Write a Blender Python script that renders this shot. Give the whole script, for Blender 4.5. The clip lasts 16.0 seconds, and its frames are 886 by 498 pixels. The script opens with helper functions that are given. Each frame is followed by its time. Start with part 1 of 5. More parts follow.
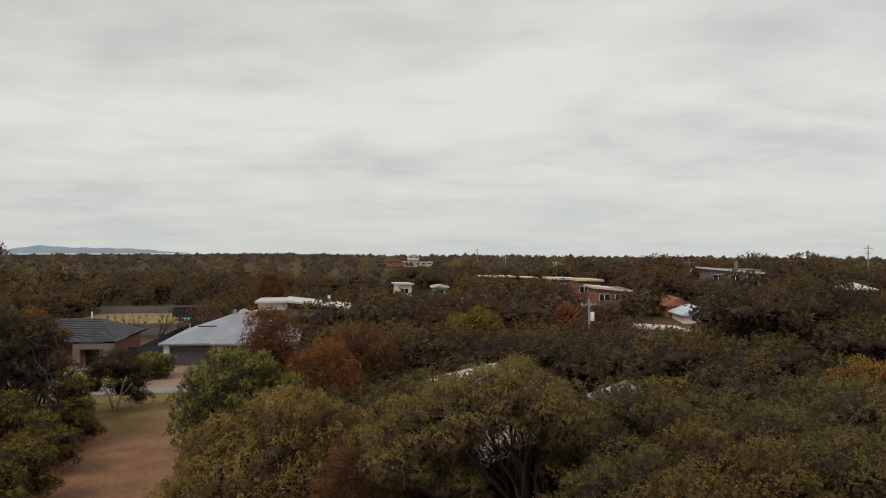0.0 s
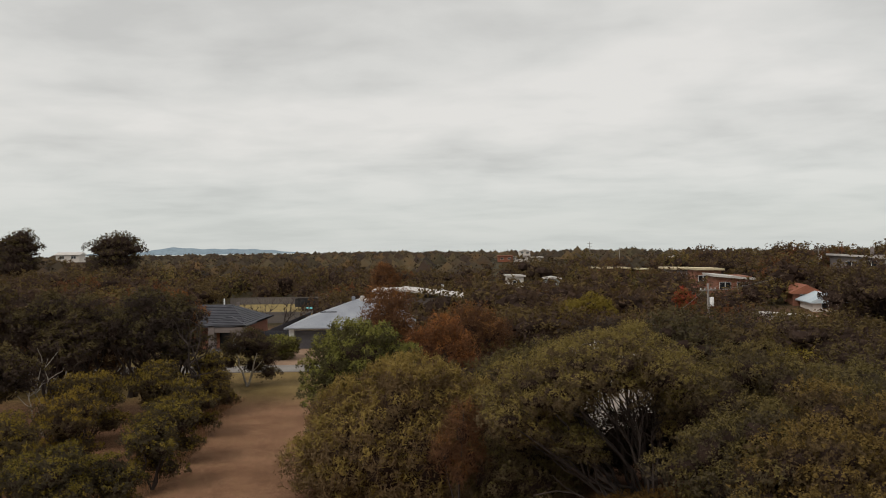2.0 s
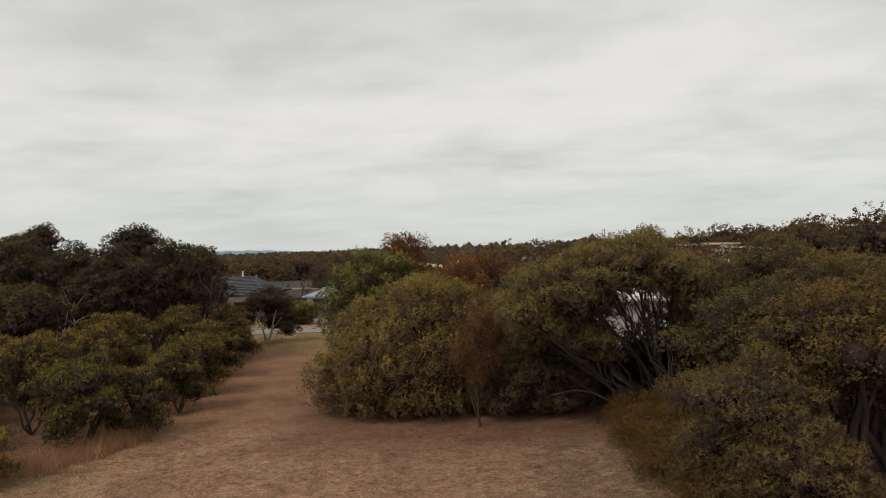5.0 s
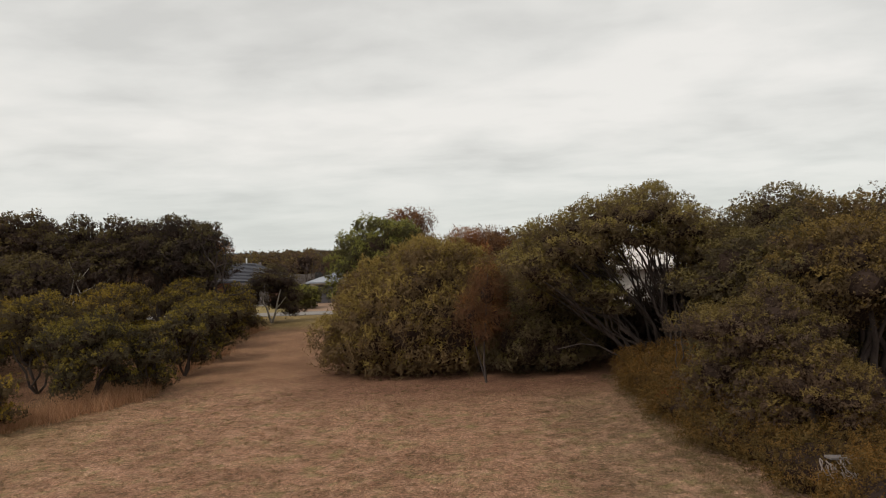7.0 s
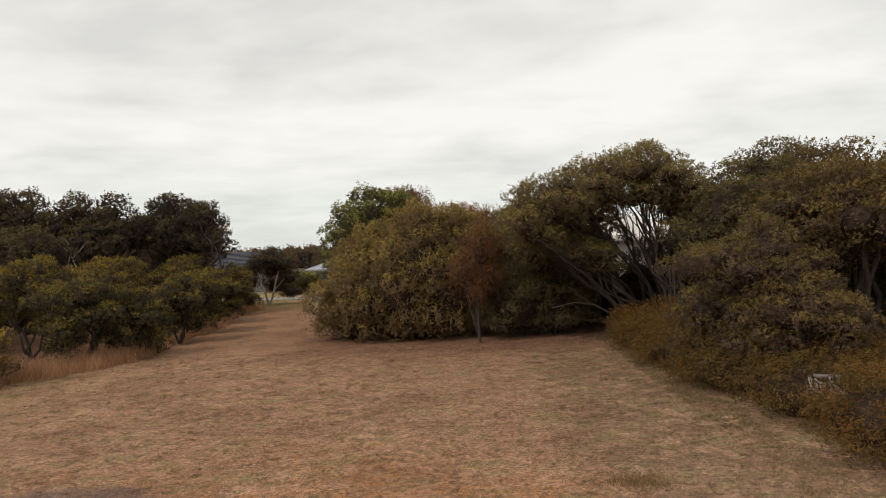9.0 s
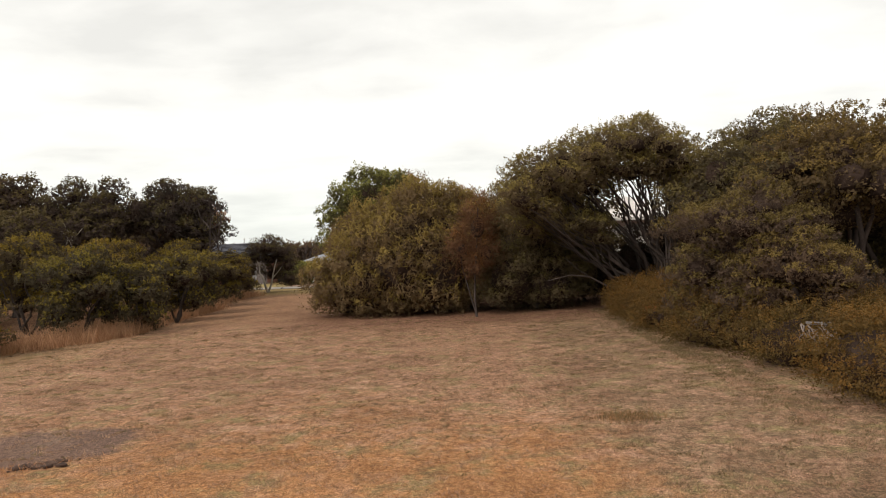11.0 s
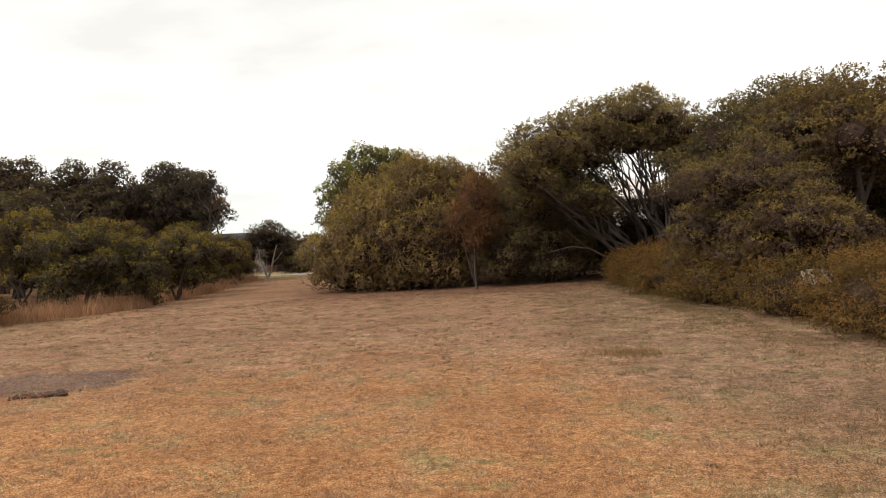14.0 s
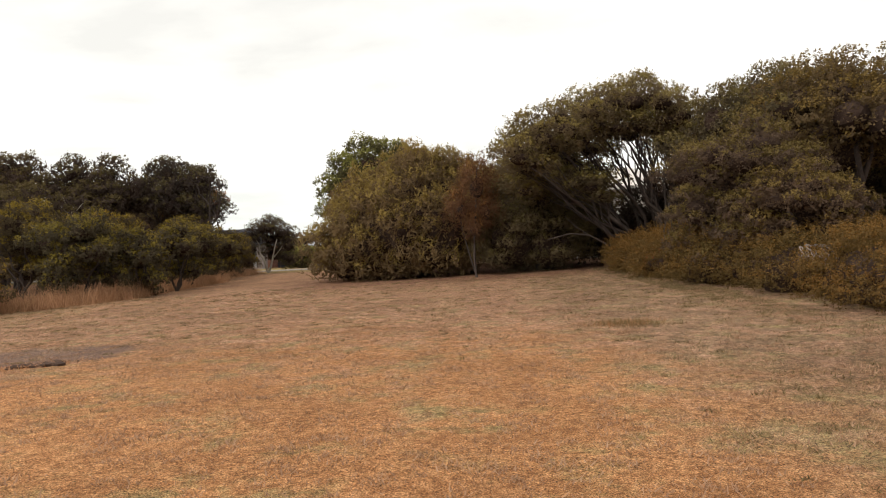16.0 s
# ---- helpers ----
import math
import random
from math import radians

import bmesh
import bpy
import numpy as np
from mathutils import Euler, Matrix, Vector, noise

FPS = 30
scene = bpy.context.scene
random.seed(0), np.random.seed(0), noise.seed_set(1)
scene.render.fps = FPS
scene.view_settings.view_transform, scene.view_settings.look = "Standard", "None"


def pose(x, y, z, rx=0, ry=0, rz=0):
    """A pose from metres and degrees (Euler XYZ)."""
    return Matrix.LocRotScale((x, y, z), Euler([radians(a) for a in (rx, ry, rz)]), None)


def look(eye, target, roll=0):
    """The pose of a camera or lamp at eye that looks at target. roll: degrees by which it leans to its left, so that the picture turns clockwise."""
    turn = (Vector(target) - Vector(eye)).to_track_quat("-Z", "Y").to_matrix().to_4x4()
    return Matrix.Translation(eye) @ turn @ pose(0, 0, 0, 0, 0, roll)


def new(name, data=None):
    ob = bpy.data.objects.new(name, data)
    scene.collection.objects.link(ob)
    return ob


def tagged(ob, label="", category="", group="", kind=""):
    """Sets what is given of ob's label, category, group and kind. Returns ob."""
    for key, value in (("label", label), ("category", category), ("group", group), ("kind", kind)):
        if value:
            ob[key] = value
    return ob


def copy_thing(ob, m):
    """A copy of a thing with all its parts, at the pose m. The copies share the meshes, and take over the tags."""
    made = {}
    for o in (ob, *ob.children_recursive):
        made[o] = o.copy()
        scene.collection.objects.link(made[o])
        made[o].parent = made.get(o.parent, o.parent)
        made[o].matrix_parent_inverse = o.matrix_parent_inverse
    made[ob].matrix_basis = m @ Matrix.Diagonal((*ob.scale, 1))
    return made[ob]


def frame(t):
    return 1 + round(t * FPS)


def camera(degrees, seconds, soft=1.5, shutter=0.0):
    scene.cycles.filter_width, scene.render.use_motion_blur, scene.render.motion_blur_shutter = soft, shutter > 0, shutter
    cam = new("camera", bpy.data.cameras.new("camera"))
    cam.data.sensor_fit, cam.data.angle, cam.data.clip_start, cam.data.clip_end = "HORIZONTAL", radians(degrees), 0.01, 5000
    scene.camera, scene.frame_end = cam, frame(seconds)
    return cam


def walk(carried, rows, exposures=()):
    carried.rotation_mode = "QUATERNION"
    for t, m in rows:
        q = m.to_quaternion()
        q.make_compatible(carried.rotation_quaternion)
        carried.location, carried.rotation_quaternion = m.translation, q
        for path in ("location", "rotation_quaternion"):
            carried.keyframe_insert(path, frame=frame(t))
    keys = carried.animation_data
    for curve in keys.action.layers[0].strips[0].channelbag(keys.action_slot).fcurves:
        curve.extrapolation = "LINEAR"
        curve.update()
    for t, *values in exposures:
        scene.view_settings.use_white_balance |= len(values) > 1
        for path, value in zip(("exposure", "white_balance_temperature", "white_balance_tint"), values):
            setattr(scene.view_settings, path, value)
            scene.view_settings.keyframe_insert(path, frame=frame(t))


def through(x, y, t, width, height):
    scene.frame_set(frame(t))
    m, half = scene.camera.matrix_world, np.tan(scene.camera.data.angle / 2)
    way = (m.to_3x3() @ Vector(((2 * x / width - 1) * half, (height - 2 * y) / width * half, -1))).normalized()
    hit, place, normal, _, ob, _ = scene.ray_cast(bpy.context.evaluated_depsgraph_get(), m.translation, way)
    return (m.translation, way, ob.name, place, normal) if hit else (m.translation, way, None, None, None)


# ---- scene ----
cam = camera(62.3, 16.0, soft=1.0)
PATH = [
    (0, (1.337, 1.16, 12.219), (1.619, 3.14, 12.223), 0.0),
    (0.5, (1.404, 1.161, 12.171), (1.503, 3.159, 12.174), -0.1),
    (1, (1.365, 1.066, 11.988), (1.392, 3.066, 11.99), -0.3),
    (1.5, (1.277, 0.718, 11.558), (1.272, 2.717, 11.558), -0.5),
    (2, (1.15, 0.296, 10.975), (1.131, 2.296, 10.974), -0.8),
    (2.5, (1.042, 0.013, 10.343), (1.023, 2.013, 10.341), -1.0),
    (3, (0.982, -0.206, 9.718), (0.944, 1.794, 9.714), -1.2),
    (3.5, (1.034, -0.284, 9.131), (0.98, 1.716, 9.126), -1.4),
    (4, (1.076, -0.344, 8.563), (1.017, 1.655, 8.556), -1.6),
    (4.2, (1.089, -0.305, 8.309), (1.031, 1.694, 8.302), -1.8),
    (6.5, (0.809, -0.391, 5.938), (0.749, 1.609, 5.941), -1.9),
    (7, (0.802, -0.324, 5.48), (0.737, 1.675, 5.483), -1.9),
    (7.5, (0.806, -0.299, 5.004), (0.741, 1.7, 5.011), -1.9),
    (8, (0.84, -0.253, 4.581), (0.775, 1.746, 4.589), -1.9),
    (8.5, (0.949, -0.243, 4.172), (0.882, 1.755, 4.181), -2.0),
    (9, (1.027, -0.259, 3.804), (0.959, 1.74, 3.812), -2.0),
    (11.5, (1.17, -0.237, 2.601), (1.101, 1.761, 2.607), -2.2),
    (12, (1.167, -0.24, 2.457), (1.099, 1.759, 2.46), -2.2),
    (12.5, (1.145, -0.237, 2.295), (1.078, 1.762, 2.297), -2.2),
    (13, (1.127, -0.226, 2.13), (1.059, 1.773, 2.131), -2.3),
    (13.5, (1.12, -0.225, 1.965), (1.052, 1.773, 1.965), -2.3),
    (14, (1.116, -0.225, 1.792), (1.047, 1.774, 1.791), -2.3),
    (14.5, (1.109, -0.229, 1.621), (1.04, 1.77, 1.618), -2.3),
    (15, (1.127, -0.232, 1.528), (1.056, 1.767, 1.524), -2.4),
    (15.5, (1.15, -0.219, 1.436), (1.078, 1.779, 1.432), -2.5),
    (16, (1.161, -0.222, 1.35), (1.089, 1.776, 1.346), -2.6),
]
walk(cam, [(t, look(eye, target, roll)) for t, eye, target, roll in PATH],
     exposures=((0, -0.24, 6640, 11), (4, -0.21, 6660, 11), (7, -0.08, 6700, 11), (9, 0.10, 6740, 11), (11.5, 0.42, 6800, 11), (16, 0.50, 6820, 11)))

# ---- world, sun ----
world = bpy.data.worlds.new("overcast_sky")
scene.world = world
world.use_nodes = True
wn, wl = world.node_tree.nodes, world.node_tree.links
wn.clear()


def wnode(kind, **sets):
    n = wn.new(kind)
    for key, value in sets.items():
        n.inputs[key].default_value = value
    return n


SUN_ELEVATION, SUN_AZIMUTH = radians(46), radians(-125)   # azimuth from +y, clockwise
sky = wn.new("ShaderNodeTexSky")
sky.sky_type, sky.sun_disc = "NISHITA", False
sky.sun_elevation, sky.sun_rotation = SUN_ELEVATION, SUN_AZIMUTH
sky_dim = wn.new("ShaderNodeVectorMath")
sky_dim.operation = "SCALE"
sky_dim.inputs["Scale"].default_value = 0.11
wl.new(sky.outputs[0], sky_dim.inputs[0])
geo = wn.new("ShaderNodeTexCoord")
sep = wn.new("ShaderNodeSeparateXYZ")
wl.new(geo.outputs["Generated"], sep.inputs[0])


def wmath(op, a, b):
    n = wn.new("ShaderNodeMath")
    n.operation = op
    for k, v in ((0, a), (1, b)):
        if hasattr(v, "links"):
            wl.new(v, n.inputs[k])
        else:
            n.inputs[k].default_value = v
    return n.outputs[0]


up = wmath("ADD", wmath("MAXIMUM", sep.outputs[2], 0.0), 0.13)
plane = wn.new("ShaderNodeCombineXYZ")
wl.new(wmath("DIVIDE", sep.outputs[0], up), plane.inputs[0])
wl.new(wmath("DIVIDE", sep.outputs[1], up), plane.inputs[1])
big = wnode("ShaderNodeTexNoise", Scale=0.95, Detail=4.0, Roughness=0.5, Distortion=0.35)
small = wnode("ShaderNodeTexNoise", Scale=2.6, Detail=5.0, Roughness=0.55, Distortion=0.2)
stretch = wnode("ShaderNodeMapping", Scale=(0.85, 1.0, 1.0), Location=(3.1, 1.7, 0.0))
wl.new(plane.outputs[0], stretch.inputs[0])
wl.new(stretch.outputs[0], big.inputs[0])
wl.new(stretch.outputs[0], small.inputs[0])
blend = wmath("ADD", wmath("MULTIPLY", big.outputs[0], 0.68), wmath("MULTIPLY", small.outputs[0], 0.32))
ramp = wn.new("ShaderNodeValToRGB")
wl.new(blend, ramp.inputs[0])
ramp.color_ramp.elements[0].position, ramp.color_ramp.elements[0].color = 0.36, (0.70, 0.705, 0.678, 1)
ramp.color_ramp.elements[1].position, ramp.color_ramp.elements[1].color = 0.595, (0.935, 0.928, 0.89, 1)
mid = ramp.color_ramp.elements.new(0.47)
mid.color = (0.825, 0.83, 0.797, 1)
# thinner, bluer cloud low down
low = wn.new("ShaderNodeMapRange")
low.inputs["From Min"].default_value, low.inputs["From Max"].default_value = 0.0, 0.16
low.interpolation_type = "SMOOTHSTEP"
wl.new(sep.outputs[2], low.inputs[0])
haze = wn.new("ShaderNodeMix")
haze.data_type = "RGBA"
wl.new(wmath("MULTIPLY", wmath("SUBTRACT", 1.0, low.outputs[0]), 0.6), haze.inputs[0])
wl.new(ramp.outputs[0], haze.inputs[6])
haze.inputs[7].default_value = (0.66, 0.73, 0.73, 1)
cover = wn.new("ShaderNodeMix")
cover.data_type = "RGBA"
cover.inputs[0].default_value = 0.9
wl.new(sky_dim.outputs[0], cover.inputs[6])
wl.new(haze.outputs[2], cover.inputs[7])
background = wn.new("ShaderNodeBackground")
background.inputs[1].default_value = 1.0
wl.new(cover.outputs[2], background.inputs[0])
wl.new(background.outputs[0], wn.new("ShaderNodeOutputWorld").inputs[0])

sun = new("sun", bpy.data.lights.new("sun", "SUN"))
sun.data.energy, sun.data.angle, sun.data.color = 1.5, radians(18), (1.0, 0.95, 0.87)
sun.matrix_world = look((0, 0, 0), (-math.sin(SUN_AZIMUTH) * math.cos(SUN_ELEVATION), -math.cos(SUN_AZIMUTH) * math.cos(SUN_ELEVATION), -math.sin(SUN_ELEVATION)))


# ---- materials ----
def material(name, roughness=0.8, metallic=0.0, specular=0.3):
    m = bpy.data.materials.new(name)
    m.use_nodes = True
    b = m.node_tree.nodes["Principled BSDF"]
    b.inputs["Roughness"].default_value, b.inputs["Metallic"].default_value = roughness, metallic
    b.inputs["Specular IOR Level"].default_value = specular
    return m, m.node_tree.nodes, m.node_tree.links, b


def mapped(nodes, links, scale, detail=4.0, rough=0.55, stretch=(1, 1, 1), coord="Object", distortion=0.0):
    """A noise in metres: scale is features a metre."""
    c = nodes.new("ShaderNodeTexCoord")
    mp = nodes.new("ShaderNodeMapping")
    mp.inputs["Scale"].default_value = stretch
    n = nodes.new("ShaderNodeTexNoise")
    n.inputs["Scale"].default_value, n.inputs["Detail"].default_value = scale, detail
    n.inputs["Roughness"].default_value, n.inputs["Distortion"].default_value = rough, distortion
    links.new(c.outputs[coord], mp.inputs[0])
    links.new(mp.outputs[0], n.inputs[0])
    return n.outputs[0]


def ramped(nodes, links, value, stops):
    r = nodes.new("ShaderNodeValToRGB")
    links.new(value, r.inputs[0])
    e = r.color_ramp.elements
    while len(e) < len(stops):
        e.new(0.5)
    for el, (at, col) in zip(e, stops):
        el.position = at
        el.color = (*col, 1) if len(col) == 3 else col
    return r.outputs[0]


def mixed(nodes, links, fac, a, b, how="MIX"):
    n = nodes.new("ShaderNodeMix")
    n.data_type, n.blend_type = "RGBA", how
    for socket, v in ((n.inputs[0], fac), (n.inputs[6], a), (n.inputs[7], b)):
        if hasattr(v, "links"):
            links.new(v, socket)
        else:
            socket.default_value = (*v, 1) if isinstance(v, tuple) and len(v) == 3 else v
    return n.outputs[2]


def bumped(nodes, links, shader, height, strength, distance):
    n = nodes.new("ShaderNodeBump")
    n.inputs["Strength"].default_value, n.inputs["Distance"].default_value = strength, distance
    links.new(height, n.inputs["Height"])
    links.new(n.outputs[0], shader.inputs["Normal"])


def surface(name, stops, scale=3.0, grain=40.0, roughness=0.8, bump=0.3, distance=0.01, stretch=(1, 1, 1), metallic=0.0, specular=0.3):
    """A surface with stains at one scale and grain at another."""
    m, n, l, b = material(name, roughness, metallic, specular)
    coarse = mapped(n, l, scale, stretch=stretch)
    fine = mapped(n, l, grain, detail=3.0, stretch=stretch)
    base = ramped(n, l, coarse, stops)
    shade = ramped(n, l, fine, [(0.3, (0.82, 0.82, 0.82)), (0.7, (1.12, 1.12, 1.12))])
    l.new(mixed(n, l, 1.0, base, shade, "MULTIPLY"), b.inputs["Base Color"])
    bumped(n, l, b, fine, bump, distance)
    return m


def leaf_material(name, dark, light, patch=0.9, through=0.36, tone=(1.02, 0.91, 0.92)):
    """Leaves: each leaf has its own tint, branches differ in patches, and a little light comes through."""
    m, n, l, b = material(name, 0.7, 0.0, 0.08)
    g = n.new("ShaderNodeNewGeometry")
    o = n.new("ShaderNodeObjectInfo")
    noise_out = mapped(n, l, 0.9, detail=2.0)
    add = n.new("ShaderNodeMath")
    add.operation = "MULTIPLY_ADD"
    l.new(noise_out, add.inputs[0])
    add.inputs[1].default_value = patch * 2
    l.new(g.outputs["Random Per Island"], add.inputs[2])
    half = n.new("ShaderNodeMath")
    half.operation = "MULTIPLY"
    l.new(add.outputs[0], half.inputs[0])
    half.inputs[1].default_value = 1 / (1 + patch * 2)
    col = ramped(n, l, half.outputs[0], [(0.15, dark), (0.85, light)])
    tint = ramped(n, l, o.outputs["Random"], [(0.0, (0.82, 0.86, 0.9)), (0.5, (1.0, 1.0, 1.0)), (1.0, (1.22, 1.08, 0.95))])
    col = mixed(n, l, 1.0, mixed(n, l, 1.0, col, tint, "MULTIPLY"), tone, "MULTIPLY")
    l.new(col, b.inputs["Base Color"])
    t = n.new("ShaderNodeBsdfTranslucent")
    l.new(col, t.inputs[0])
    mix = n.new("ShaderNodeMixShader")
    mix.inputs[0].default_value = through
    l.new(b.outputs[0], mix.inputs[1])
    l.new(t.outputs[0], mix.inputs[2])
    l.new(mix.outputs[0], n["Material Output"].inputs[0])
    return m


# TIP: new growth plus painted-in light on clump tops; base leans to shade
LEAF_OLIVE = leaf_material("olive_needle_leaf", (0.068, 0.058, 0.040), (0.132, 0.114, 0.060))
LEAF_OLIVE_TIP = leaf_material("olive_lit_tip_leaf", (0.128, 0.103, 0.046), (0.228, 0.183, 0.078), tone=(0.89, 0.84, 0.71))
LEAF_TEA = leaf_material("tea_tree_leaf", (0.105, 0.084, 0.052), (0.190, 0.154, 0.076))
LEAF_TEA_TIP = leaf_material("tea_tree_lit_tip_leaf", (0.185, 0.150, 0.058), (0.330, 0.262, 0.100), tone=(0.89, 0.84, 0.71))
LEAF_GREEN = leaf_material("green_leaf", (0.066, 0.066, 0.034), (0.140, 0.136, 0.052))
LEAF_GREEN_TIP = leaf_material("green_lit_tip_leaf", (0.180, 0.182, 0.056), (0.340, 0.330, 0.096), tone=(0.89, 0.84, 0.71))
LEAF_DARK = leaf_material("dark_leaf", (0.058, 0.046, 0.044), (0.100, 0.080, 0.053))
LEAF_DARK_TIP = leaf_material("dark_lit_tip_leaf", (0.090, 0.072, 0.043), (0.170, 0.134, 0.064), tone=(0.89, 0.84, 0.71))
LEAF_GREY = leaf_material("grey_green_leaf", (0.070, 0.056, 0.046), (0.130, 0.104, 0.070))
LEAF_GREY_TIP = leaf_material("grey_green_lit_tip_leaf", (0.128, 0.110, 0.060), (0.250, 0.205, 0.098), tone=(0.89, 0.84, 0.71))
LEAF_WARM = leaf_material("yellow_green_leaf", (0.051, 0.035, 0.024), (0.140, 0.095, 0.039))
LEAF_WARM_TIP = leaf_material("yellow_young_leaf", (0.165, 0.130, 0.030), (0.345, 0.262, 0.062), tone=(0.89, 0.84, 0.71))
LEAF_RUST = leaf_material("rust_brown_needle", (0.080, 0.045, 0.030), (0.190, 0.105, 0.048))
LEAF_RUST_TIP = leaf_material("rust_bright_needle", (0.157, 0.079, 0.040), (0.358, 0.173, 0.066), tone=(0.89, 0.84, 0.71))
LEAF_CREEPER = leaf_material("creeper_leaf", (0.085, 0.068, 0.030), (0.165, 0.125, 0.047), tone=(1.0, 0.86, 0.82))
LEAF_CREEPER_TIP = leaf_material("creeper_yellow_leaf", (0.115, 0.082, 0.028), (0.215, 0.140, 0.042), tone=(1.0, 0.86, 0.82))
LEAF_RED = leaf_material("red_leaf", (0.25, 0.055, 0.035), (0.48, 0.12, 0.055))
# crown cores: stand in for dense twigs, coloured like the shade between clumps
INNER = surface("inner_twig_shade", [(0.3, (0.036, 0.024, 0.020)), (0.7, (0.060, 0.041, 0.032))], 1.5, 14, 1.0, 0.6, 0.05, specular=0.0)
BARK = surface("grey_brown_bark", [(0.3, (0.036, 0.026, 0.024)), (0.7, (0.085, 0.064, 0.054))], 4, 30, 0.9, 0.6, 0.02, (1, 1, 0.25))
BARK_PALE = surface("pale_bark", [(0.3, (0.20, 0.17, 0.14)), (0.7, (0.42, 0.37, 0.31))], 4, 30, 0.9, 0.5, 0.015, (1, 1, 0.25))
DEAD_WOOD = surface("grey_dead_wood", [(0.3, (0.13, 0.10, 0.09)), (0.7, (0.29, 0.24, 0.21))], 4, 30, 0.9, 0.5, 0.015)
STRAW = leaf_material("dry_grass_blade", (0.250, 0.118, 0.050), (0.590, 0.315, 0.150), 0.35, 0.35, (1.0, 1.0, 1.0))
STRAW_PINK = leaf_material("dry_grass_stem", (0.360, 0.205, 0.125), (0.580, 0.365, 0.230), 0.35, 0.35, (1.0, 1.0, 1.0))
STRAW_TALL = leaf_material("tall_dry_grass", (0.24, 0.138, 0.080), (0.48, 0.295, 0.170), 0.35, 0.3, (1.0, 1.0, 1.0))
GRASS_GREEN = leaf_material("green_grass_blade", (0.150, 0.108, 0.052), (0.290, 0.205, 0.100), 0.35, 0.35, (1.0, 1.0, 1.0))


# ---- mesh tools ----
def mesh_object(name, verts, faces, mats, parent=None, indices=None, label="", smooth=False, normals=None):
    """One mesh object from arrays; faces all of one size, or a list."""
    me = bpy.data.meshes.new(name)
    me.from_pydata([tuple(v) for v in verts] if not isinstance(verts, np.ndarray) else verts.tolist(), [], faces.tolist() if isinstance(faces, np.ndarray) else faces)
    for m in (mats if isinstance(mats, (list, tuple)) else [mats]):
        me.materials.append(m)
    if indices is not None:
        me.polygons.foreach_set("material_index", np.asarray(indices, dtype=np.int32))
    if smooth:
        me.polygons.foreach_set("use_smooth", np.ones(len(me.polygons), dtype=bool))
    if normals is not None:
        me.attributes.new("custom_normal", "FLOAT_VECTOR", "POINT").data.foreach_set("vector", np.ascontiguousarray(normals, dtype=np.float32).ravel())
    me.update()
    ob = new(name, me)
    ob.parent = parent
    if label:
        ob["label"] = label
    return ob


def part(name, bm, mat, parent, label=""):
    me = bpy.data.meshes.new(name)
    bm.to_mesh(me)
    bm.free()
    for m in (mat if isinstance(mat, (list, tuple)) else [mat]):
        me.materials.append(m)
    ob = new(name, me)
    ob.parent = parent
    if label:
        ob["label"] = label
    return ob


def thing(name, m, label, category, group="", kind=""):
    ob = new(name)
    ob.empty_display_size = 0.3
    ob.matrix_world = m
    return tagged(ob, label, category, group, kind)


def slab(bm, lo, hi, bevel=0.0):
    """A box between two corners, its edges eased."""
    r = bmesh.ops.create_cube(bm, size=1.0)
    size = [h - l for l, h in zip(lo, hi)]
    for v in r["verts"]:
        v.co = Vector([(l + h) / 2 + v.co[k] * s for k, (l, h, s) in enumerate(zip(lo, hi, size))])
    if bevel:
        edges = list({e for v in r["verts"] for e in v.link_edges})
        bmesh.ops.bevel(bm, geom=edges, offset=bevel, segments=1, affect="EDGES")
    return bm


def box(lo, hi, bevel=0.0):
    return slab(bmesh.new(), lo, hi, bevel)


def tube_arrays(points, r0, r1, sides=7, taper=1.0):
    """A tapered, round limb along points."""
    pts = np.asarray(points, dtype=float)
    n = len(pts)
    ahead = np.gradient(pts, axis=0)
    ahead /= np.linalg.norm(ahead, axis=1)[:, None] + 1e-9
    side = np.cross(ahead, (0.31, 0.87, 0.12))
    side /= np.linalg.norm(side, axis=1)[:, None] + 1e-9
    other = np.cross(ahead, side)
    rad = r0 + (r1 - r0) * np.linspace(0, 1, n) ** taper
    ang = np.linspace(0, 2 * np.pi, sides, endpoint=False)
    v = (pts[:, None] + rad[:, None, None] * (np.cos(ang)[None, :, None] * side[:, None] + np.sin(ang)[None, :, None] * other[:, None])).reshape(-1, 3)
    f = [(i * sides + k, i * sides + (k + 1) % sides, (i + 1) * sides + (k + 1) % sides, (i + 1) * sides + k) for i in range(n - 1) for k in range(sides)]
    f.append(tuple(range((n - 1) * sides, n * sides)))
    return v, f


def bent(a, b, rng, steps=7, wobble=0.12, lift=0.0):
    """A crooked line from a to b."""
    a, b = np.asarray(a, float), np.asarray(b, float)
    s = np.linspace(0, 1, steps)[:, None]
    p = a + (b - a) * s
    p[1:-1] += rng.normal(0, wobble, (steps - 2, 3)) * np.linalg.norm(b - a) * 0.35
    p[:, 2] += lift * (s * (1 - s) * 4)[:, 0]
    return p


def limbs_arrays(lines):
    """Several limbs in one mesh: lines of (points, r0, r1)."""
    vs, fs, base = [], [], 0
    for pts, r0, r1 in lines:
        v, f = tube_arrays(pts, r0, r1)
        vs.append(v)
        fs += [tuple(i + base for i in q) for q in f]
        base += len(v)
    return np.concatenate(vs), fs


def ball(level):
    bm = bmesh.new()
    bmesh.ops.create_icosphere(bm, subdivisions=level, radius=1.0)
    bm.verts.index_update()
    v, f = np.array([v.co[:] for v in bm.verts]), np.array([[v.index for v in q.verts] for q in bm.faces])
    bm.free()
    return v, f


BALLS = {1: ball(1), 2: ball(2)}


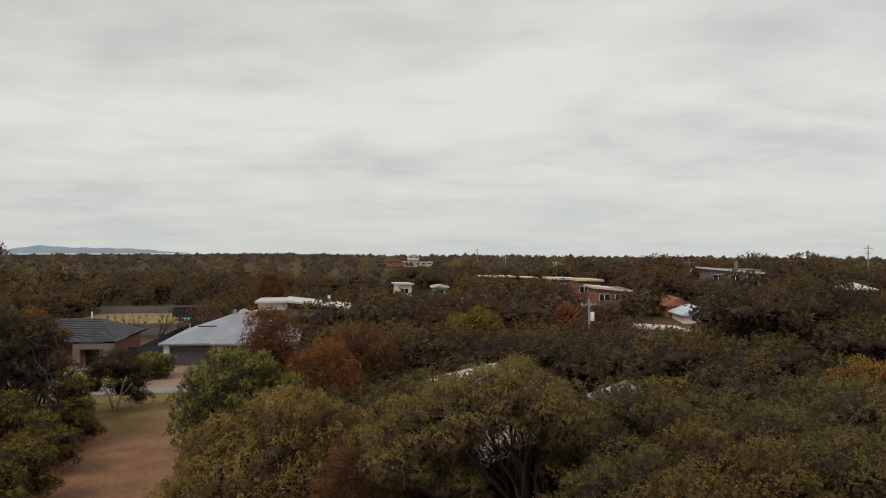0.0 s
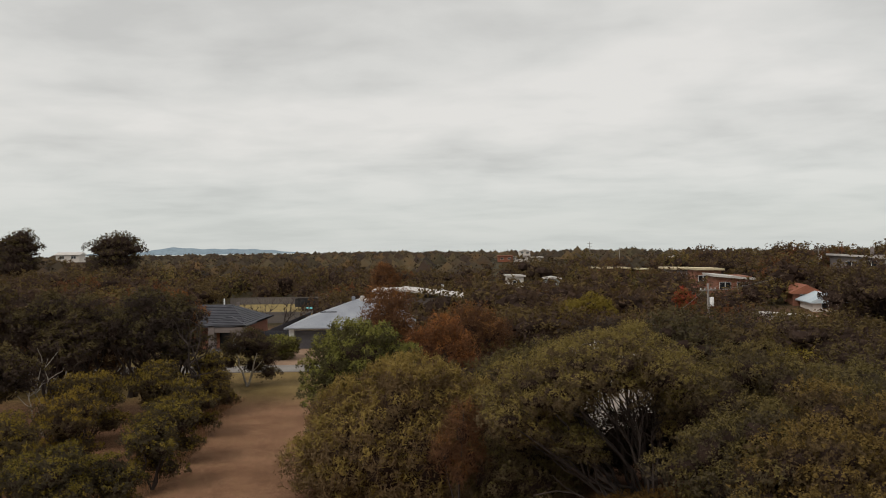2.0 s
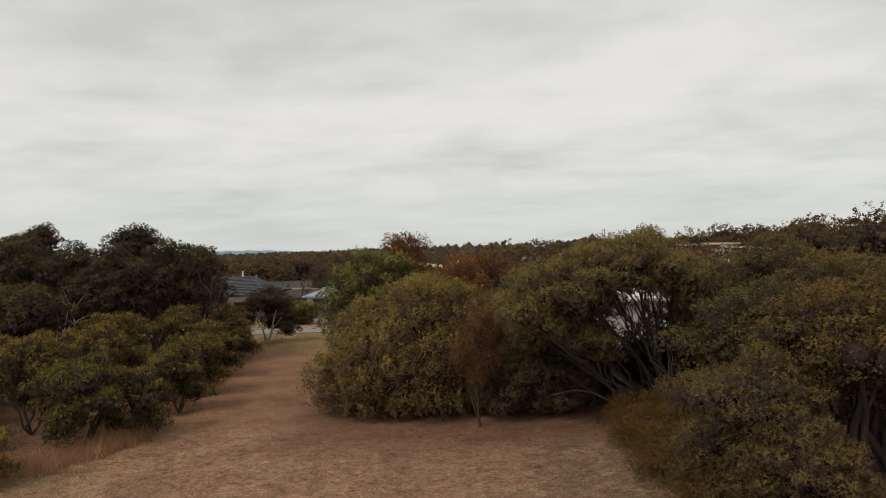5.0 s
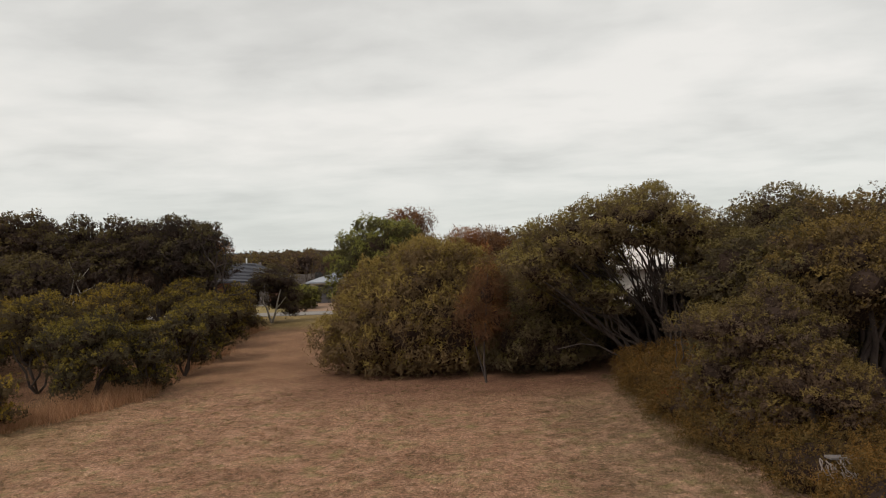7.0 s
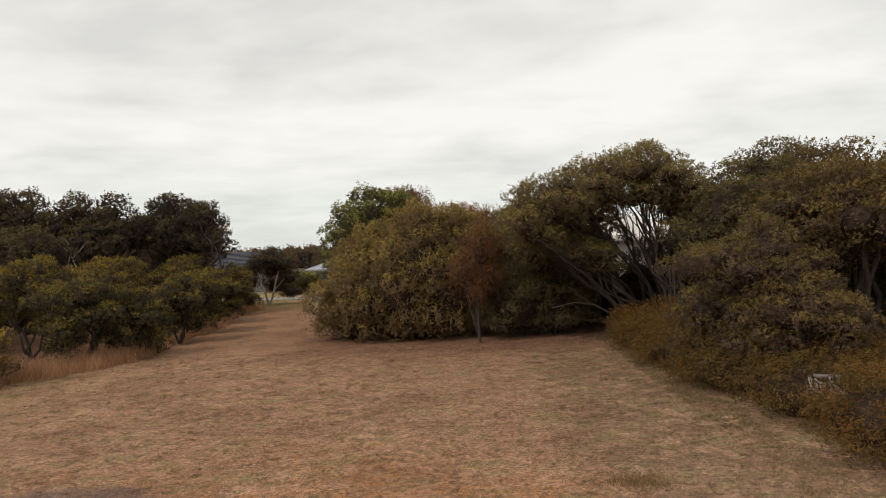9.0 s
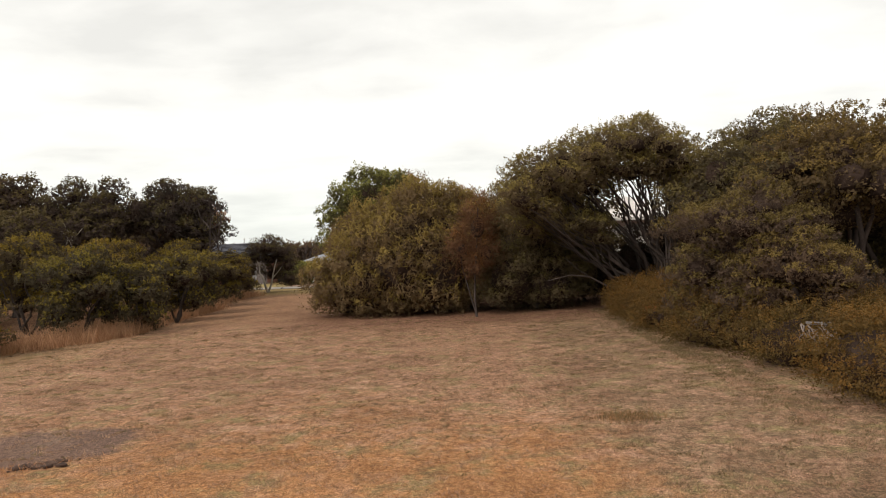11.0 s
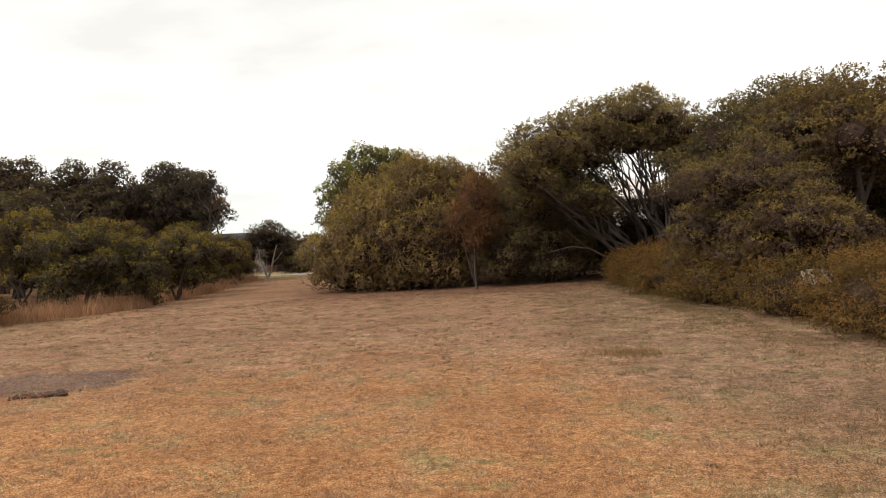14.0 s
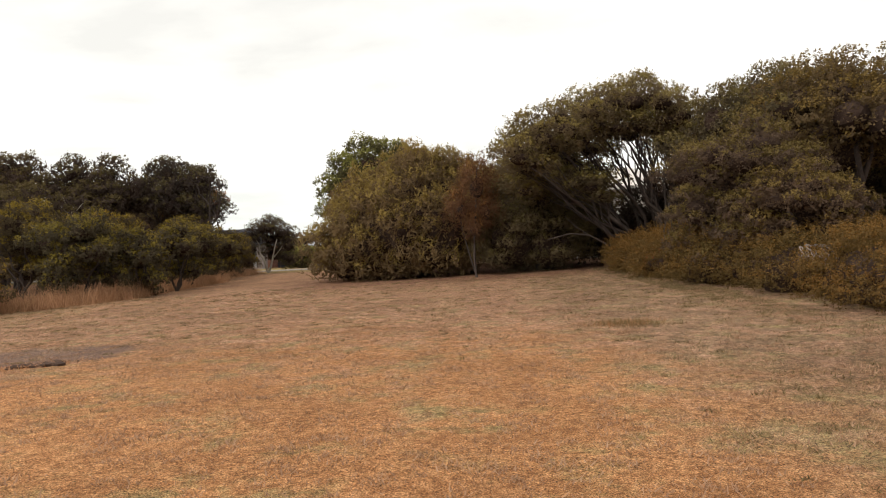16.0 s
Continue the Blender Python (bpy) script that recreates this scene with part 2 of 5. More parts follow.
def lumps(d, rng_seed, amount):
    """Uneven factor for directions d."""
    r = np.random.default_rng(rng_seed)
    f = np.ones(len(d))
    for freq, amp in ((2.3, 0.5), (4.5, 0.32), (8.0, 0.18)):
        k = r.normal(0, freq, (3, 3))
        f += amount * amp * np.sin(d @ k + r.uniform(0, 6.28, 3)).sum(1) / 1.6
    return f


def foliage(lobes, count, leaf, width, seed, upward=0.35, loose=0.10, tips=0.35, sprays=9, spread=0.20, hull=0.80, lump=0.16, under=0.35, droop=0.0, core=2, lying=0.8):
    """Leaves on the outside of lobes (x, y, z, rx, ry, rz), in sprays, round a dark inner core.
    Returns vertices, faces, material slots (0 leaf, 1 tip leaf coloured as if lit, 2 core) and the soft normals of the
    clumps."""
    rng = np.random.default_rng(seed)
    L = np.asarray(lobes, float)
    area = ((L[:, 3] * L[:, 4]) ** 1.6 + (L[:, 3] * L[:, 5]) ** 1.6 + (L[:, 4] * L[:, 5]) ** 1.6) ** (1 / 1.6)
    n_sprays = max(1, int(count / sprays))
    pick = rng.choice(len(L), int(n_sprays * 3.6), p=area / area.sum())
    d = rng.normal(0, 1, (len(pick), 3))
    d /= np.linalg.norm(d, axis=1)[:, None]
    keep = (d[:, 2] > -0.25) | (rng.random(len(d)) < under)
    pick, d = pick[keep], d[keep]
    f = np.empty(len(d))
    for i in range(len(L)):
        w = pick == i
        f[w] = lumps(d[w], seed * 31 + i, lump)
    depth = 1.0 - np.abs(rng.normal(0, loose, len(d))) + rng.normal(0, loose * 0.35, len(d))
    p = L[pick, :3] + d * L[pick, 3:] * (f * depth)[:, None]
    inside = np.zeros(len(p), bool)
    for i in range(len(L)):
        q = (p - L[i, :3]) / L[i, 3:]
        inside |= (np.linalg.norm(q, axis=1) < 0.62) & (pick != i)
    p, d, pick, f = p[~inside][:n_sprays], d[~inside][:n_sprays], pick[~inside][:n_sprays], f[~inside][:n_sprays]
    nrm = d / L[pick, 3:]
    nrm /= np.linalg.norm(nrm, axis=1)[:, None]
    axis = nrm * 0.7 + rng.normal(0, 0.28, p.shape)
    axis[:, 2] += upward - droop
    axis /= np.linalg.norm(axis, axis=1)[:, None]
    # upward sides get the lighter leaf, so clump tops look lit
    lit_tip = rng.random(len(p)) < tips * np.clip((nrm[:, 2] - 0.15) * 2.4 + (f - 1) * 2.0, 0, 1.6)
    # leaves of each spray
    c = np.repeat(p, sprays, 0)
    ax = np.repeat(axis, sprays, 0)
    m = len(c)
    along = rng.random(m)
    c = c + ax * (along * spread * 1.6)[:, None] + rng.normal(0, spread * 0.42, (m, 3)) * (1.1 - along * 0.7)[:, None]
    way = ax * 0.55 + rng.normal(0, 0.6, (m, 3))
    way[:, 2] -= droop * 0.6
    way /= np.linalg.norm(way, axis=1)[:, None]
    # most leaves lie along the outside of their clump and face the sky, the rest stand out like a brush
    face = np.repeat(nrm, sprays, 0) + rng.normal(0, 0.38, (m, 3))
    face[:, 2] += 0.25
    face /= np.linalg.norm(face, axis=1)[:, None]
    flat_on = (rng.random(m) < lying)[:, None]
    way = np.where(flat_on, way - face * (way * face).sum(1)[:, None] * 0.92, way)
    way /= np.linalg.norm(way, axis=1)[:, None] + 1e-9
    side = np.cross(way, face)
    side /= np.linalg.norm(side, axis=1)[:, None] + 1e-9
    size = rng.uniform(0.65, 1.25, m)[:, None]
    a, b = c - side * width * size * 0.5, c + side * width * size * 0.5
    t = c + way * leaf * size
    # the side that looks out of the clump is the leaf's face
    out = np.repeat(nrm, sprays, 0)
    look_out = np.cross(b - a, t - a)
    look_out /= np.linalg.norm(look_out, axis=1)[:, None] + 1e-12
    inward = (look_out * out).sum(1) < 0
    a[inward], b[inward] = b[inward].copy(), a[inward].copy()
    look_out[inward] *= -1
    soft_n = out * 0.78 + look_out * 0.30 + (0, 0, 0.14)
    soft_n /= np.linalg.norm(soft_n, axis=1)[:, None]
    verts = np.stack([a, b, t], 1).reshape(-1, 3)
    faces = np.arange(m * 3).reshape(-1, 3)
    slots = np.repeat(lit_tip, sprays).astype(int)
    fl = faces.tolist()
    vl = [verts]
    nl = [np.repeat(soft_n, 3, 0)]
    sl = slots.tolist()
    if hull:
        base = len(verts)
        ball_v, ball_f = BALLS[core]
        for i in range(len(L)):
            v = L[i, :3] + ball_v * L[i, 3:] * (hull * lumps(ball_v, seed * 31 + i, lump))[:, None]
            vl.append(v)
            nl.append(ball_v)
            fl += (ball_f + base).tolist()
            sl += [2] * len(ball_f)
            base += len(v)
    return np.concatenate(vl), fl, sl, np.concatenate(nl)


def cloud_of_lobes(rng, centre, radii, count, size, flat=0.75):
    """Lobes spread through a dome, for a crown with an uneven outline."""
    out = []
    for _ in range(count):
        d = rng.normal(0, 1, 3)
        d /= np.linalg.norm(d)
        d[2] = abs(d[2]) * 0.9 - 0.15
        k = rng.uniform(0.55, 0.95)
        r = size * rng.uniform(0.7, 1.25)
        out.append((centre[0] + d[0] * radii[0] * k, centre[1] + d[1] * radii[1] * k, centre[2] + d[2] * radii[2] * k, r, r * rng.uniform(0.85, 1.15), r * flat))
    return out


def clumps(rng, forms, size, gap=1.0, flat=0.8, low=-0.35):
    """Small leafy mounds spread over the outside of a few large forms (x, y, z, rx, ry, rz)."""
    F = np.asarray(forms, float)
    out, places = [], np.empty((0, 3))
    for i, q in enumerate(F):
        area = 2 * math.pi * (q[3] * q[4] + q[3] * q[5] + q[4] * q[5]) / 3
        for _ in range(int(area / (size * size) * 2.2) + 6):
            d = rng.normal(0, 1, 3)
            d /= np.linalg.norm(d)
            if d[2] < low and q[2] - q[5] > 0.6 or d[2] < -0.85:
                continue
            p = q[:3] + d * q[3:] * rng.uniform(0.86, 1.06)
            if any(np.linalg.norm((p - o[:3]) / o[3:]) < 0.78 for k, o in enumerate(F) if k != i) or p[2] < size * 0.25:
                continue
            if len(places) and (np.sum((places - p) ** 2, 1) < (size * gap) ** 2).any():
                continue
            places = np.vstack([places, p])
            r = size * rng.uniform(0.75, 1.3)
            out.append((*p, r, r * rng.uniform(0.85, 1.15), r * flat * rng.uniform(0.8, 1.25)))
    return out


def leafy(parent, forms, mats, size, leaf, width, density, seed, name="crown", gap=1.0, flat=0.8, low=-0.35, inner=0.62, most=60000, **more):
    """A crown of leafy mounds over large forms; a dark core stands in for its shaded twiggy inside."""
    rng = np.random.default_rng(seed)
    near = leaf < 0.16 and most > 20000
    density *= 2.9 if near else 1.7
    leaf, width, most = leaf * (0.68 if near else 0.86), width * (0.82 if near else 1.05), int(most * (1.45 if near else 1.0))
    small = clumps(rng, forms, size * 1.25, gap * 1.24, flat, low)
    L = np.asarray(small)
    count = min(most, int(density * 2 * math.pi * (L[:, 3] * L[:, 4]).sum()))
    args = dict(upward=0.4, tips=0.75, sprays=8, spread=leaf * 1.1, hull=0.0, lump=0.2, under=0.10, loose=0.17)
    args.update(more)
    v, f, s, soft_n = foliage(small, count, leaf, width, seed, **args)
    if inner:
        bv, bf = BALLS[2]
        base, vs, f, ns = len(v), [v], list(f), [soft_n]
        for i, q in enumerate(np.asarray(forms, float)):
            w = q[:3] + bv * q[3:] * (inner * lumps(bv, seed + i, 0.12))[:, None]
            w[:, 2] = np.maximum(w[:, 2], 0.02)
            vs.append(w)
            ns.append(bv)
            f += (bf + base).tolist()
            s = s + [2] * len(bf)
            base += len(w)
        # shaded leaves deep in the crown
        F = np.asarray(forms, float)
        size3 = (F[:, 3] * F[:, 4] * F[:, 5]) ** (2 / 3)
        m = int(min(count * 0.2, 8000))
        pick = rng.choice(len(F), m, p=size3 / size3.sum())
        d = rng.normal(0, 1, (m, 3))
        d /= np.linalg.norm(d, axis=1)[:, None]
        d[:, 2] = np.where(F[pick, 2] - F[pick, 5] > 0.6, np.maximum(d[:, 2], -0.6), d[:, 2])
        c = F[pick, :3] + d * F[pick, 3:] * rng.uniform(inner * 0.95, 0.93, m)[:, None]
        c[:, 2] = np.maximum(c[:, 2], 0.04)
        u = rng.normal(0, 1, (m, 3))
        u /= np.linalg.norm(u, axis=1)[:, None]
        w = np.cross(u, rng.normal(0, 1, (m, 3)))
        w /= np.linalg.norm(w, axis=1)[:, None]
        k = rng.uniform(0.8, 1.5, m)[:, None]
        vs.append(np.stack([c - w * width * 0.6 * k, c + w * width * 0.6 * k, c + u * leaf * 1.2 * k], 1).reshape(-1, 3))
        f += (np.arange(3 * m).reshape(-1, 3) + base).tolist()
        ns.append(np.repeat(d, 3, 0))
        s = s + [0] * m
        v, soft_n = np.concatenate(vs), np.concatenate(ns)
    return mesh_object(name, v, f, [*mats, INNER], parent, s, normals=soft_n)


def crown(parent, lobes, mats, count, leaf, width, seed, name="crown", **more):
    v, f, s, soft_n = foliage(lobes, count, leaf, width, seed, **more)
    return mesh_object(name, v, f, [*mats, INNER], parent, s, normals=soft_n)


def trunk(parent, lines, mat=BARK, name="trunk"):
    v, f = limbs_arrays(lines)
    return mesh_object(name, v, f, mat, parent, smooth=True)


# ---- ground ----
def ease(a, b, x):
    t = np.clip((x - a) / (b - a), 0, 1)
    return t * t * (3 - 2 * t)


def ground_height(x, y):
    x, y = np.asarray(x, float), np.asarray(y, float)
    d = np.hypot(x, y)
    front = ease(20, 70, y)
    hill = 4.9 * np.exp(-((x - 90) ** 2 + (y - 150) ** 2) / 62 ** 2) + 4.0 * np.exp(-(((x - 62) / 85) ** 2 + ((y - 310) / 75) ** 2))
    hill += 3.0 * np.exp(-(((x - 60) / 170) ** 2 + ((y - 520) / 130) ** 2)) + 3.0 * np.exp(-(((x + 140) / 60) ** 2 + ((y - 260) / 70) ** 2))
    hill = hill * front - 12 * ease(1200, 4000, d) - 70 * ease(650, 2600, d) * ease(-0.05, 0.25, x / np.maximum(y, 20)) * (y > 0)
    near = 0.05 * np.sin(x * 0.23 + 1.0) * np.sin(y * 0.19) * ease(4, 20, d) * (1 - ease(60, 90, d))
    tilt = -0.11 + 0.010 * (y - 6) + 0.024 * (np.clip(x, -14, 10) - 1) * ease(8, 22, y)
    return hill + near + np.where(y > 0, tilt * (1 - ease(36, 60, y)) * (1 - ease(30, 60, np.abs(x))), -0.17 * (1 - ease(30, 60, d))) - 0.2 * ease(48, 66, y)


def spaced(limits):
    out = []
    for a, b, step in limits:
        out += list(np.arange(a, b, step))
    return np.array(sorted(set(np.round(out, 3))))


gx = spaced([(-4800, -800, 400), (-800, -200, 60), (-200, -40, 8), (-40, 40, 0.8), (40, 200, 8), (200, 800, 60), (800, 4801, 400)])
gy = spaced([(-4800, -200, 400), (-200, -10, 12), (-10, 72, 0.8), (72, 200, 6), (200, 900, 50), (900, 4801, 390)])
GX, GY = np.meshgrid(gx, gy)
GZ = ground_height(GX, GY)
verts = np.stack([GX, GY, GZ], -1).reshape(-1, 3)
nx, ny = len(gx), len(gy)
ii = (np.arange(ny - 1)[:, None] * nx + np.arange(nx - 1)[None]).reshape(-1)
faces = np.stack([ii, ii + 1, ii + nx + 1, ii + nx], 1)


def ground_material():
    m, n, l, b = material("dry_mown_grass_ground", 0.95, 0.0, 0.1)
    c = n.new("ShaderNodeTexCoord")
    s = n.new("ShaderNodeSeparateXYZ")
    l.new(c.outputs["Object"], s.inputs[0])

    def calc(op, a, b2=0.0, c2=0.0):
        k = n.new("ShaderNodeMath")
        k.operation = op
        for i, v in enumerate((a, b2, c2)):
            if hasattr(v, "links"):
                l.new(v, k.inputs[i])
            else:
                k.inputs[i].default_value = v
        return k.outputs[0]

    def step(v, a, b2):
        k = n.new("ShaderNodeMapRange")
        k.interpolation_type = "SMOOTHSTEP"
        k.inputs["From Min"].default_value, k.inputs["From Max"].default_value = a, b2
        l.new(v, k.inputs[0])
        return k.outputs[0]
    wide = mapped(n, l, 0.22, 4, 0.6)
    medium = mapped(n, l, 0.9, 5, 0.65)
    fine = mapped(n, l, 13.0, 7, 0.78)
    tiny = mapped(n, l, 70.0, 4, 0.8)
    straw = ramped(n, l, fine, [(0.40, (0.215, 0.099, 0.044)), (0.5, (0.320, 0.156, 0.070)), (0.60, (0.430, 0.230, 0.110))])
    thatch = ramped(n, l, fine, [(0.39, (0.110, 0.056, 0.036)), (0.49, (0.245, 0.132, 0.084)), (0.59, (0.400, 0.232, 0.150))])
    green = ramped(n, l, fine, [(0.40, (0.100, 0.080, 0.036)), (0.60, (0.24, 0.190, 0.090))])
    brown = ramped(n, l, fine, [(0.36, (0.110, 0.058, 0.033)), (0.64, (0.290, 0.160, 0.092))])
    lush = ramped(n, l, fine, [(0.32, (0.115, 0.085, 0.03)), (0.68, (0.235, 0.175, 0.07))])
    litter = ramped(n, l, fine, [(0.3, (0.085, 0.045, 0.030)), (0.7, (0.22, 0.115, 0.075))])
    soil = ramped(n, l, fine, [(0.4, (0.085, 0.054, 0.043)), (0.6, (0.185, 0.122, 0.098))])
    # bright straw close by, thinner pinkish thatch farther off
    clump = mapped(n, l, 3.2, 7, 0.78)
    jag = calc("MULTIPLY", calc("SUBTRACT", clump, 0.5), 5.0)
    edge = calc("ADD", calc("ADD", s.outputs[1], jag), calc("MULTIPLY", calc("SUBTRACT", wide, 0.5), 15.0))
    drift = calc("MULTIPLY", calc("MAXIMUM", calc("SUBTRACT", s.outputs[0], 2.0), 0.0), 2.2)
    col = mixed(n, l, step(calc("ADD", edge, drift), 8.0, 16.0), straw, thatch)
    # mown clumps: worn grey-green thatch between pale straw
    worn = ramped(n, l, fine, [(0.40, (0.105, 0.071, 0.045)), (0.50, (0.155, 0.107, 0.068)), (0.60, (0.225, 0.160, 0.102))])
    side = calc("MULTIPLY_ADD", step(calc("ADD", s.outputs[0], calc("MULTIPLY", medium, 3.0)), 3.2, 6.0), 0.38, 0.42)
    col = mixed(n, l, calc("MULTIPLY", calc("MULTIPLY", step(clump, 0.43, 0.58), step(calc("ADD", edge, drift), 6.0, 15.0)), side), col, worn)
    col = mixed(n, l, calc("MULTIPLY", step(calc("ADD", s.outputs[0], calc("MULTIPLY", medium, 3.0)), 3.4, 6.2), 0.58), col, worn)
    greens = calc("MULTIPLY", calc("MULTIPLY", step(medium, 0.47, 0.63), step(clump, 0.40, 0.56)), 0.85)
    col = mixed(n, l, greens, col, green)
    # low tufts, dark and dense, with pale worn spots between them
    tuft = mapped(n, l, 5.2, 4, 0.62)
    bare = mapped(n, l, 1.9, 7, 0.74)
    away = step(calc("ADD", edge, drift), 5.0, 13.0)
    pale = ramped(n, l, fine, [(0.38, (0.200, 0.108, 0.072)), (0.5, (0.330, 0.195, 0.135)), (0.62, (0.480, 0.305, 0.215))])
    col = mixed(n, l, calc("MULTIPLY", calc("MULTIPLY", step(bare, 0.50, 0.60), away), 0.65), col, pale)
    dense = calc("MULTIPLY_ADD", away, 0.55, 0.16)
    col = mixed(n, l, calc("MULTIPLY", step(calc("ADD", tuft, calc("MULTIPLY", calc("SUBTRACT", 0.5, bare), 0.5)), 0.54, 0.64), dense), col, (0.105, 0.070, 0.040))
    # greener strip along the left side and the track
    left = step(calc("ADD", s.outputs[0], calc("MULTIPLY", s.outputs[1], 0.12)), -7.0, -14.0)
    col = mixed(n, l, calc("MULTIPLY", left, 0.55), col, green)
    # litter under the shrubs on the far edge
    shade = step(calc("ADD", calc("ADD", s.outputs[0], calc("MULTIPLY", medium, 3.0)), calc("MULTIPLY", wide, 2.0)), -13.0, -15.5)
    col = mixed(n, l, calc("MULTIPLY", calc("MULTIPLY", shade, step(s.outputs[1], 20.0, 26.0)), 0.9), col, litter)
    col = mixed(n, l, calc("MULTIPLY", step(s.outputs[1], 24.0, 36.0), 0.75), col, brown)
    verge = calc("MULTIPLY", step(s.outputs[1], 50.0, 58.0), step(s.outputs[1], 90.0, 84.0))
    col = mixed(n, l, calc("MULTIPLY", verge, 0.8), col, lush)
    rim = step(calc("ADD", s.outputs[1], calc("MULTIPLY", medium, 3.0)), 26.0, 30.0)
    col = mixed(n, l, calc("MULTIPLY", calc("MULTIPLY", rim, step(s.outputs[0], -9.0, -3.0)), 0.85), col, litter)
    # a bare scraped patch of soil
    dx = calc("DIVIDE", calc("ADD", s.outputs[0], 5.9), 1.75)
    dy = calc("DIVIDE", calc("SUBTRACT", s.outputs[1], 11.1), 1.45)
    ring = calc("ADD", calc("SQRT", calc("ADD", calc("MULTIPLY", dx, dx), calc("MULTIPLY", dy, dy))), calc("MULTIPLY", calc("SUBTRACT", medium, 0.5), 1.3))
    col = mixed(n, l, calc("MULTIPLY", step(ring, 1.05, 0.75), 0.9), col, soil)
    # woodland floor beyond the field
    far = step(s.outputs[1], 96.0, 112.0)
    wood = ramped(n, l, wide, [(0.3, (0.030, 0.026, 0.014)), (0.7, (0.07, 0.055, 0.028))])
    col = mixed(n, l, far, col, wood)
    blotch = ramped(n, l, mapped(n, l, 0.45, 6, 0.68), [(0.32, (0.70, 0.68, 0.66)), (0.5, (1.0, 1.0, 1.0)), (0.68, (1.22, 1.24, 1.26))])
    col = mixed(n, l, 1.0, col, blotch, "MULTIPLY")
    speck = ramped(n, l, tiny, [(0.38, (0.22, 0.19, 0.18)), (0.49, (0.92, 0.90, 0.88)), (0.62, (2.0, 1.94, 1.86))])
    col = mixed(n, l, 1.0, col, speck, "MULTIPLY")
    l.new(col, b.inputs["Base Color"])
    bumped(n, l, b, calc("ADD", fine, calc("MULTIPLY", tiny, 0.5)), 0.45, 0.04)
    return m


GROUND = ground_material()
tagged(mesh_object("ground", verts, faces, GROUND, smooth=True), "dry mown grass field fading to scrub", "ground", kind="structure")


def gz(x, y):
    return float(ground_height(x, y))


# ---- houses ----
ROOF_TILE = surface("slate_grey_roof_tile", [(0.3, (0.042, 0.042, 0.052)), (0.7, (0.072, 0.072, 0.086))], 0.8, 12, 0.6, 0.4, 0.02)
ROOF_METAL = surface("pale_grey_metal_roof", [(0.3, (0.225, 0.24, 0.275)), (0.7, (0.30, 0.315, 0.35))], 0.5, 8, 0.45, 0.1, 0.01)
ROOF_WHITE = surface("off_white_metal_roof", [(0.3, (0.50, 0.46, 0.43)), (0.7, (0.62, 0.58, 0.54))], 0.5, 8, 0.5, 0.1, 0.01)
ROOF_CREAM = surface("cream_fascia", [(0.3, (0.52, 0.42, 0.26)), (0.7, (0.66, 0.55, 0.36))], 0.5, 8, 0.6, 0.1, 0.01)
ROOF_BLUE = surface("pale_blue_metal_roof", [(0.3, (0.42, 0.50, 0.56)), (0.7, (0.55, 0.62, 0.66))], 0.5, 8, 0.5, 0.1, 0.01)
ROOF_ORANGE = surface("terracotta_roof", [(0.3, (0.24, 0.085, 0.05)), (0.7, (0.33, 0.13, 0.075))], 0.5, 8, 0.8, 0.3, 0.02)
RENDER_GREY = surface("warm_grey_render", [(0.3, (0.17, 0.14, 0.135)), (0.7, (0.23, 0.195, 0.185))], 0.8, 25, 0.9, 0.2, 0.01)
BRICK = surface("red_brown_brick", [(0.3, (0.20, 0.085, 0.055)), (0.7, (0.31, 0.14, 0.09))], 1.5, 14, 0.9, 0.4, 0.01, (1, 1, 3))
WEATHERBOARD = surface("white_weatherboard", [(0.3, (0.66, 0.60, 0.55)), (0.7, (0.78, 0.72, 0.66))], 0.8, 10, 0.7, 0.2, 0.01, (0.2, 0.2, 6))
GARAGE = surface("charcoal_sectional_door", [(0.3, (0.075, 0.07, 0.078)), (0.7, (0.105, 0.098, 0.105))], 0.8, 12, 0.6, 0.2, 0.01)
TRIM = surface("white_trim", [(0.3, (0.70, 0.70, 0.70)), (0.7, (0.80, 0.80, 0.79))], 1.5, 20, 0.6, 0.1, 0.005)
FENCE_DARK = surface("dark_painted_fence", [(0.3, (0.038, 0.038, 0.048)), (0.7, (0.065, 0.065, 0.08))], 1.0, 14, 0.8, 0.3, 0.01)
FENCE_GREY = surface("weathered_paling", [(0.3, (0.11, 0.095, 0.09)), (0.7, (0.20, 0.175, 0.165))], 1.0, 14, 0.9, 0.3, 0.01)
CONCRETE = surface("pale_road", [(0.3, (0.19, 0.17, 0.155)), (0.7, (0.27, 0.245, 0.225))], 0.6, 14, 0.9, 0.2, 0.01)
DRIVE = surface("tan_driveway", [(0.3, (0.24, 0.15, 0.095)), (0.7, (0.32, 0.21, 0.14))], 0.6, 14, 0.9, 0.2, 0.01)
POLE_WOOD = surface("grey_pole_timber", [(0.3, (0.16, 0.14, 0.125)), (0.7, (0.30, 0.27, 0.245))], 2, 20, 0.9, 0.3, 0.01)
DARK_METAL = surface("black_netting", [(0.3, (0.012, 0.012, 0.014)), (0.7, (0.03, 0.03, 0.034))], 2, 20, 0.7, 0.2, 0.01)
TEAL = surface("turquoise_pool_cover", [(0.3, (0.10, 0.50, 0.55)), (0.7, (0.16, 0.62, 0.66))], 2, 20, 0.5, 0.1, 0.01)
glass_m, glass_n, glass_l, glass_b = material("window_glass", 0.06, 0.0, 0.6)
glass_b.inputs["Base Color"].default_value = (0.02, 0.022, 0.026, 1)
GLASS = glass_m


